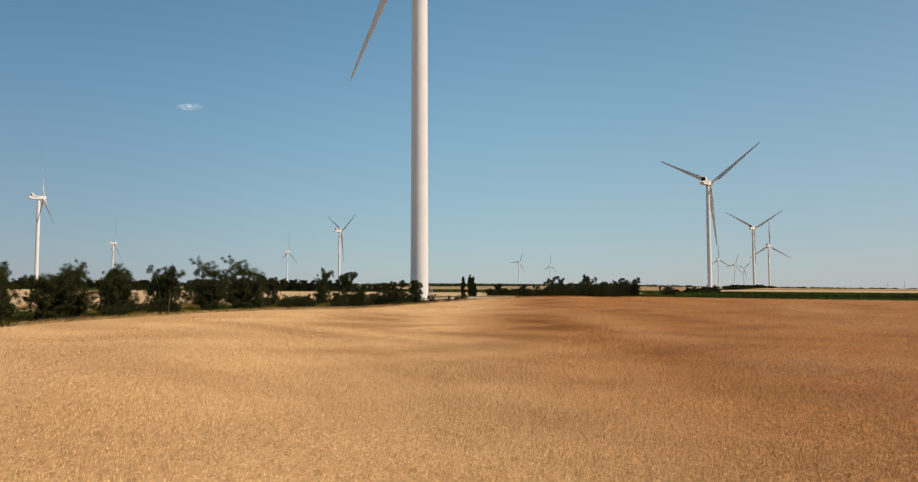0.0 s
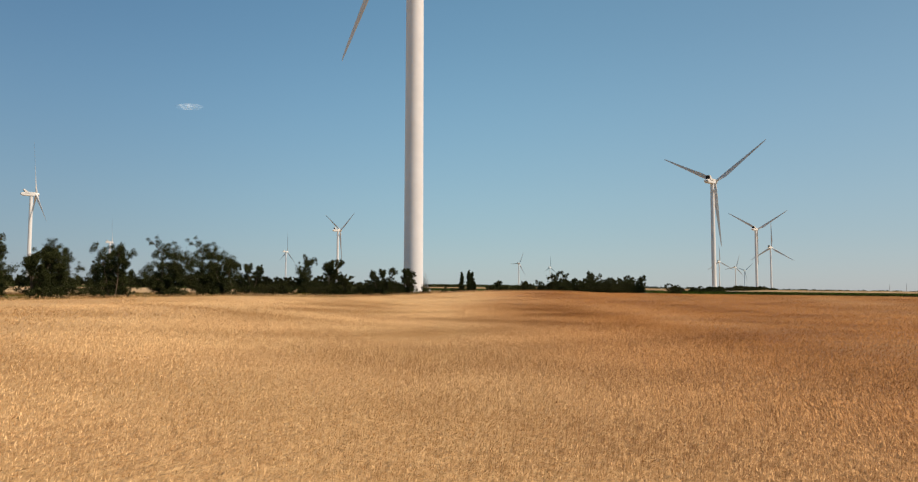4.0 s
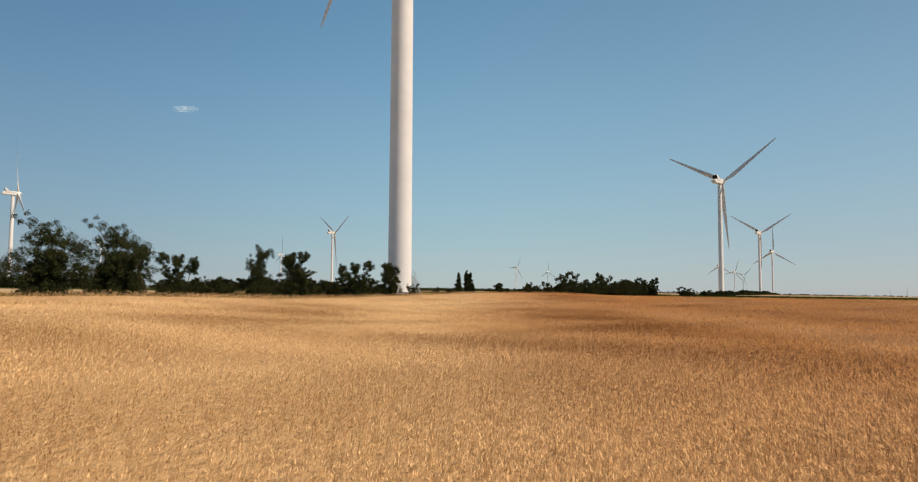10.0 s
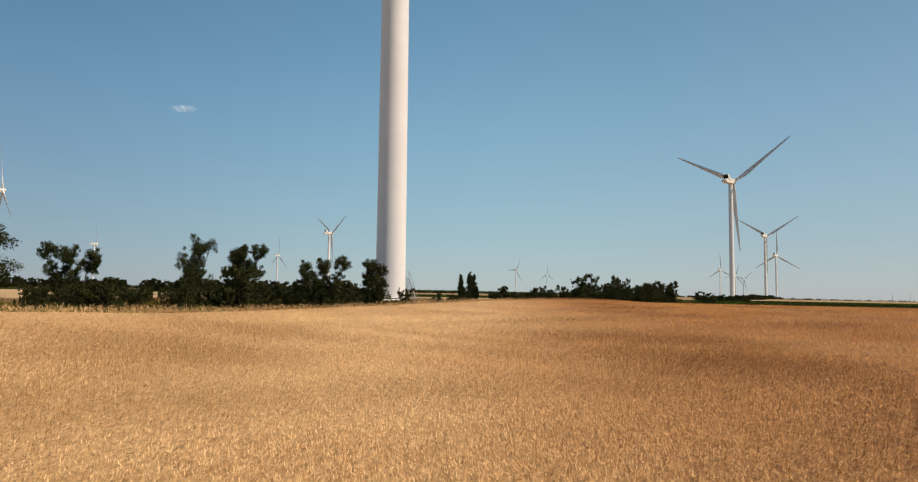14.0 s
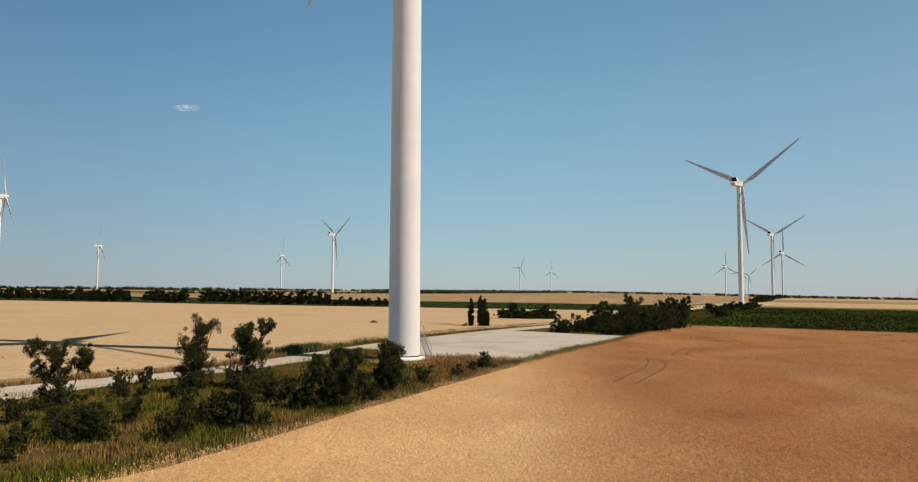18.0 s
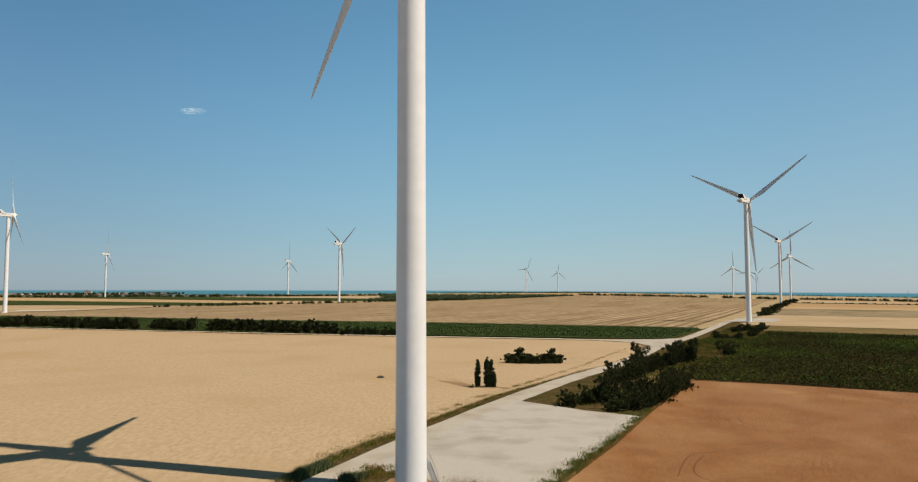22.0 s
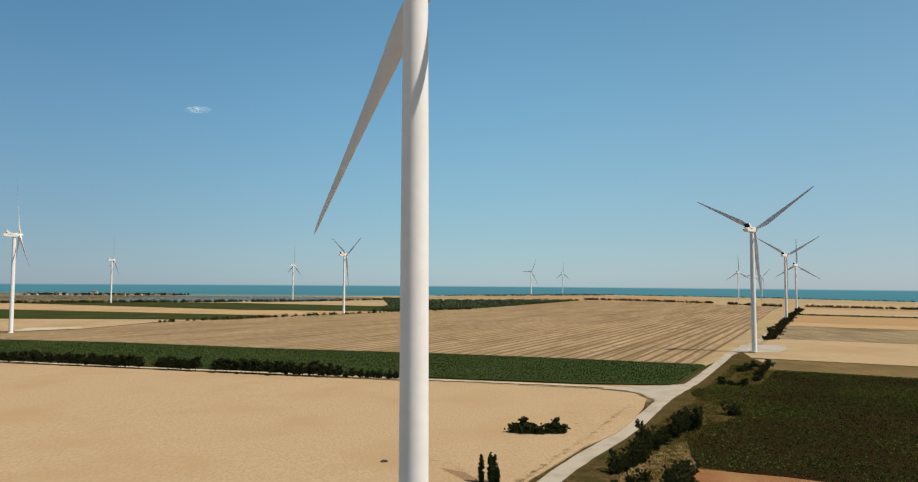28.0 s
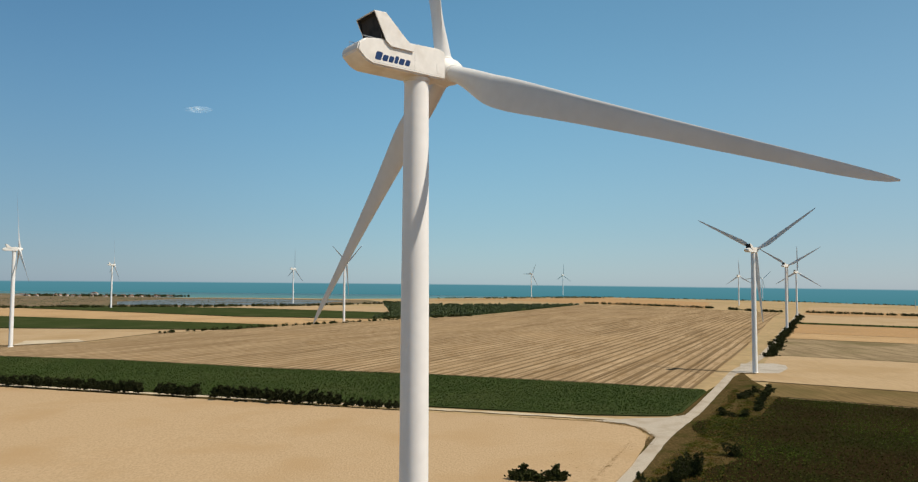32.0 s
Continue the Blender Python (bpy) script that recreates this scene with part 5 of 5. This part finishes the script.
# ---- row crop leaves ----
def crop_leaves(name, corners, density, leaf, lo, hi, seed, material, label, category, rows=0.0, upright=False):
    r = np.random.default_rng(seed)
    c = np.array(corners)
    x0, y0 = c.min(0)
    x1, y1 = c.max(0)
    n = int((x1 - x0) * (y1 - y0) * density)
    x, y = r.uniform(x0, x1, n), r.uniform(y0, y1, n)
    ok = inside(corners, x, y)
    x, y = x[ok], y[ok]
    if rows:
        uu, vv = ROAD_U.x * x + ROAD_U.y * y, ROAD_V.x * x + ROAD_V.y * y
        uu = np.round(uu / rows) * rows + r.normal(0, rows * 0.16, len(x))
        x, y = ROAD_U.x * uu + ROAD_V.x * vv, ROAD_U.y * uu + ROAD_V.y * vv
    n = len(x)
    cen = np.stack([x, y, land(x, y) + r.uniform(lo, hi, n)], 1)
    a = r.normal(size=(n, 3)) * (1, 1, 0.5)
    a /= np.linalg.norm(a, axis=1)[:, None]
    b = np.cross(a, r.normal(size=(n, 3)) * (0.5, 0.5, 1))
    if upright:
        b = np.where(r.uniform(0, 1, n)[:, None] < 0.6, r.normal(0, 0.4, (n, 3)) + (0, 0, 1), b)
    b /= np.linalg.norm(b, axis=1)[:, None]
    s = leaf * r.uniform(0.6, 1.4, n)[:, None]
    a, b = a * s, b * s * 0.6
    v = np.stack([cen - a, cen + b, cen + a, cen - b], 1).reshape(-1, 3)
    i = np.arange(n)[:, None] * 4
    return tagged(new(name, tri_mesh(name, v, np.concatenate([i + (0, 1, 2), i + (0, 2, 3)]), material)), label, category, kind="stuff")


crop_leaves("sunflower_leaves", [along(269, 110), along(520, 200)] + [along(*p) for p in reversed(SUN_EDGE)], 1.5, 0.28, 0.25, 1.0, 111, M_SUNLEAF, "leafy dark green sunflower rows", "crop", 1.4, True)
crop_leaves("green_strip_leaves", [(-420, 550), (-287, 514), (-186, 488), (-16, 450), (63, 431), (92, 429), (108, 430), (116, 439), (154, 510), (155, 517), (85, 541), (-21, 574), (-135, 598), (-280, 643), (-387, 660), (-520, 694)], 2.4, 0.34, 0.5, 1.1, 112, M_LEAFROW, "leafy green row crop", "crop", 2.2)


# ---- verge grass ----
def grass(name, line, wide, count, height, seed, material, label, width=0.04):
    r = np.random.default_rng(seed)
    pts = np.array(line, float)
    d = np.r_[0, np.cumsum(np.hypot(*np.diff(pts, axis=0).T))]
    s = r.uniform(0, d[-1], count)
    x = np.interp(s, d, pts[:, 0]) + r.normal(0, wide, count)
    y = np.interp(s, d, pts[:, 1]) + r.normal(0, wide, count)
    clump = 0.5 + 0.5 * np.sin(x * 0.8 + 2 * np.sin(y * 0.37)) * np.sin(y * 0.9 + 1.5 * np.sin(x * 0.5))
    ok = r.uniform(0, 1, count) < 0.25 + 0.75 * clump
    x, y, clump = x[ok], y[ok], clump[ok]
    n = len(x)
    z = land(x, y)
    a = r.uniform(0, 2 * math.pi, n)
    h = height * r.uniform(0.4, 1.1, n) * (0.6 + 0.6 * clump)
    w = np.stack([np.cos(a), np.sin(a), 0 * a], 1) * width
    base = np.stack([x, y, z - 0.03], 1)
    top = base + np.stack([r.normal(0, 0.25, n) * h, r.normal(0, 0.25, n) * h, h], 1)
    v = np.stack([base - w, base + w, top], 1).reshape(-1, 3)
    return tagged(new(name, tri_mesh(name, v, np.arange(3 * n).reshape(-1, 3), material)), label, "grass", kind="stuff")


EDGE = [(-34, 60), (-28, 82), (-19, 96), (-14, 106), (-8.5, 117), (-1.5, 129), (4, 139), (10, 152), (22, 173), (39, 210), (60, 255)]
grass("verge_grass", EDGE[:7], 2.0, 60000, 0.45, 121, M_GRASS, "green and yellow weeds along the wheat edge", 0.034)
grass("verge_grass", [(4, 140), (11, 153), (23, 174), (38, 206), (45, 218), (62, 257)], 1.0, 46000, 0.55, 126, M_LUSH, "green and yellow weeds between pad and wheat", 0.045)
grass("verge_grass", [(-40, 66), (-34, 92), (-24, 110), (-16, 122), (-9, 136), (-2, 146)], 3.4, 90000, 0.42, 122, M_GRASS, "tall green and yellow verge weeds", 0.034)
grass("verge_grass", [(-64, 106), (-48, 120.8), (-36, 132), (-30, 138), (-25.5, 146), (-22.5, 156), (-20, 168), (-13, 185), (5, 228), (35, 288), (60, 340), (72, 366)], 0.7, 30000, 0.7, 123, M_DRYGRASS, "dry straw-coloured grass along the field edge", 0.05)
grass("verge_grass", [(28, 222), (43, 241), (58, 268), (76, 304), (93, 338), (116, 382), (148, 438), (182, 500)], 3.6, 60000, 0.6, 124, M_GRASS, "green and yellow weeds between the bushes", 0.08)
grass("rusty_weeds", [(-4, 141), (1, 143), (3, 147), (0, 152)], 2.6, 16000, 0.45, 127, M_RUSTGRASS, "dry reddish-brown weeds round the turbine foot", 0.03)
grass("rusty_weeds", [(-3, 131), (2, 137), (7, 145)], 1.2, 8000, 0.6, 128, M_RUSTGRASS, "dry reddish-brown weeds along the wheat edge", 0.03)
grass("verge_grass", [(-58, 104), (-42, 112), (-32, 120), (-25, 128), (-18, 137), (-14, 146), (-13, 152)], 1.8, 60000, 0.34, 133, M_GRASS, "green and yellow weeds beside the gravel road", 0.034)
grass("verge_grass", [(-48, 78), (-40, 98), (-31, 112), (-24, 120), (-17, 130), (-12, 139), (-10, 146)], 2.6, 90000, 0.36, 134, M_GRASS, "green and yellow verge weeds", 0.034)
grass("verge_grass", [(44, 270), (60, 300), (82, 338), (104, 372), (129, 424), (156, 474), (178, 520)], 1.6, 40000, 0.5, 135, M_GRASS, "green and yellow weeds beside the far road", 0.09)
grass("verge_grass", [(86, 308), (104, 340), (124, 372), (146, 416), (170, 462), (190, 500)], 4.0, 14000, 0.5, 136, M_GRASS, "green and yellow weeds along the dark crop", 0.09)
grass("rusty_weeds", [(-63, 104.5), (-47, 120), (-36, 130.8), (-29.6, 137), (-24.6, 145), (-21.5, 155)], 0.5, 12000, 0.55, 146, M_RUSTGRASS, "brown dry weeds between field and road", 0.045)
grass("verge_grass", [(-25, 145), (-21.5, 155), (-18.5, 167), (-11, 184), (7.5, 229), (36, 286), (60, 334), (74, 364)], 0.5, 22000, 0.42, 137, M_GRASS, "green and dry weeds between field and road", 0.05)
grass("dry_weeds", [(78, 364), (86, 382), (84, 400), (70, 412), (30, 421)], 1.0, 9000, 0.5, 138, M_DRYGRASS, "dry weeds round the corner of the pale field", 0.07)
grass("verge_grass", [(-15, 150), (-13.5, 156), (-11, 162), (-9, 158)], 1.3, 9000, 0.45, 142, M_GRASS, "green and yellow weeds beside the tower foot", 0.04)
grass("verge_grass", [(-80, 78), (-66, 92), (-54, 106), (-44, 118)], 2.4, 16000, 0.45, 143, M_GRASS, "green and yellow weeds beside the gravel bend", 0.04)
grass("verge_grass", [(13, 153), (24, 173.5), (37, 202), (42, 212)], 0.7, 16000, 0.6, 144, M_LUSH, "lush green grass along the edge of the pad", 0.05)
grass("verge_grass", [(-24, 151), (-20.5, 163), (-13, 183), (5, 226), (34, 286)], 0.5, 7000, 0.75, 145, M_LUSH, "ragged tufts of grass along the gravel road", 0.05)
SCRUB = "grey-green scrub beside the gravel road"
grass("scrub_tufts", [(-22.4, 155.0), (-20.4, 159), (-18.6, 163)], 0.45, 6000, 1.3, 125, M_SCRUB, SCRUB, 0.05)
grass("scrub_tufts", [(-14.8, 155.6), (-13.2, 157)], 0.5, 4000, 1.1, 131, M_SCRUB, SCRUB, 0.05)

grass("dry_weeds", [(-8, 269), (-2, 262), (3, 252), (9, 246)], 2.0, 7000, 0.55, 129, M_DRYGRASS, "dry weeds round the poplars in the field", 0.06)
grass("dry_weeds", [(14, 308), (25, 307), (38, 308), (46, 322)], 3.0, 9000, 0.5, 130, M_DRYGRASS, "dry weeds round the thicket in the field", 0.06)

grass("olive_weeds", [(39, 350), (42.5, 338), (45.5, 318)], 2.4, 6000, 0.45, 139, M_GRASS, "olive weeds grown through the pale grain", 0.06)
grass("olive_weeds", [(44, 352), (50, 330), (52, 322)], 2.0, 3000, 0.42, 140, M_GRASS, "olive weeds grown through the pale grain", 0.06)
grass("olive_weeds", [(18, 390), (27, 391), (4, 422), (10, 421)], 2.2, 2000, 0.45, 141, M_GRASS, "olive weeds grown through the pale grain", 0.06)

# ---- small marks in the pale field ----
sheet("ground_poplar_soil", [(-6, 262), (-2, 254), (2, 246.5), (9, 243.5), (12, 245), (9, 248.5), (4, 250), (1, 257)], 0.37, M_REDSOIL, 4.0, "bare reddish soil round the poplars", "soil")
heap = empty("rubble_heap", -22, 268.5, land_at(-22, 268.5) + 0.3, 0.4, "small dark heap lying in the pale field", "heap")
bm = bmesh.new()
bmesh.ops.create_icosphere(bm, subdivisions=3, radius=1.0)
for v in bm.verts:
    v.co *= 1 + 0.35 * noise.noise(v.co * 2.3)
    v.co = Vector((v.co.x * 1.1, v.co.y * 0.8, max(-0.3, v.co.z * 0.65)))
part("mound", bm, M_DARK, heap)

# ---- the lone small cloud ----
m_cloud, n_, l_, b_ = nodes_of("cloud_vapour", 1.0)
b_.inputs["Base Color"].default_value = (0.9, 0.9, 0.9, 1)
co_ = n_.new("ShaderNodeTexCoord")
mp_ = n_.new("ShaderNodeMapping")
mp_.inputs["Scale"].default_value = (1 / 94.0, 0, 1 / 19.0)
gr_ = n_.new("ShaderNodeTexGradient")
gr_.gradient_type = "SPHERICAL"
l_.new(co_.outputs["Object"], mp_.inputs["Vector"])
l_.new(mp_.outputs[0], gr_.inputs["Vector"])
soft_ = n_.new("ShaderNodeMath")
soft_.operation = "MULTIPLY"
l_.new(ranged(n_, l_, gr_.outputs["Fac"], 0.0, 0.7), soft_.inputs[0])
l_.new(ranged(n_, l_, noise_of(n_, l_, 0.06, 5, (0.5, 1, 2.4)), 0.36, 0.68, 0.0, 0.42), soft_.inputs[1])
tr = n_.new("ShaderNodeBsdfTransparent")
mx = n_.new("ShaderNodeMixShader")
through_ = n_.new("ShaderNodeBsdfTranslucent")
both = n_.new("ShaderNodeAddShader")
l_.new(b_.outputs[0], both.inputs[0])
l_.new(through_.outputs[0], both.inputs[1])
l_.new(soft_.outputs[0], mx.inputs[0])
l_.new(tr.outputs[0], mx.inputs[1])
l_.new(both.outputs[0], mx.inputs[2])
l_.new(mx.outputs[0], n_["Material Output"].inputs["Surface"])
bm = bmesh.new()
bmesh.ops.create_icosphere(bm, subdivisions=4, radius=1.0)
for v in bm.verts:
    k = 1 + 0.25 * noise.noise(v.co * 2.0)
    v.co = Vector((v.co.x * 96 * k, v.co.y * 34 * k, v.co.z * 20 * k))
cloud = tagged(smooth_shade(part("cloud", bm, m_cloud)), "one small thin white cloud in the blue sky", "cloud", kind="structure")
cloud.location = (-1672, 4522, 1148)
cloud.visible_shadow = False
for kind_ in verge_kinds + bush_kinds + shrub_kinds + hedge_kinds + row_kinds + poplar_kinds:
    for o in (*kind_.children, kind_):
        bpy.data.objects.remove(o)
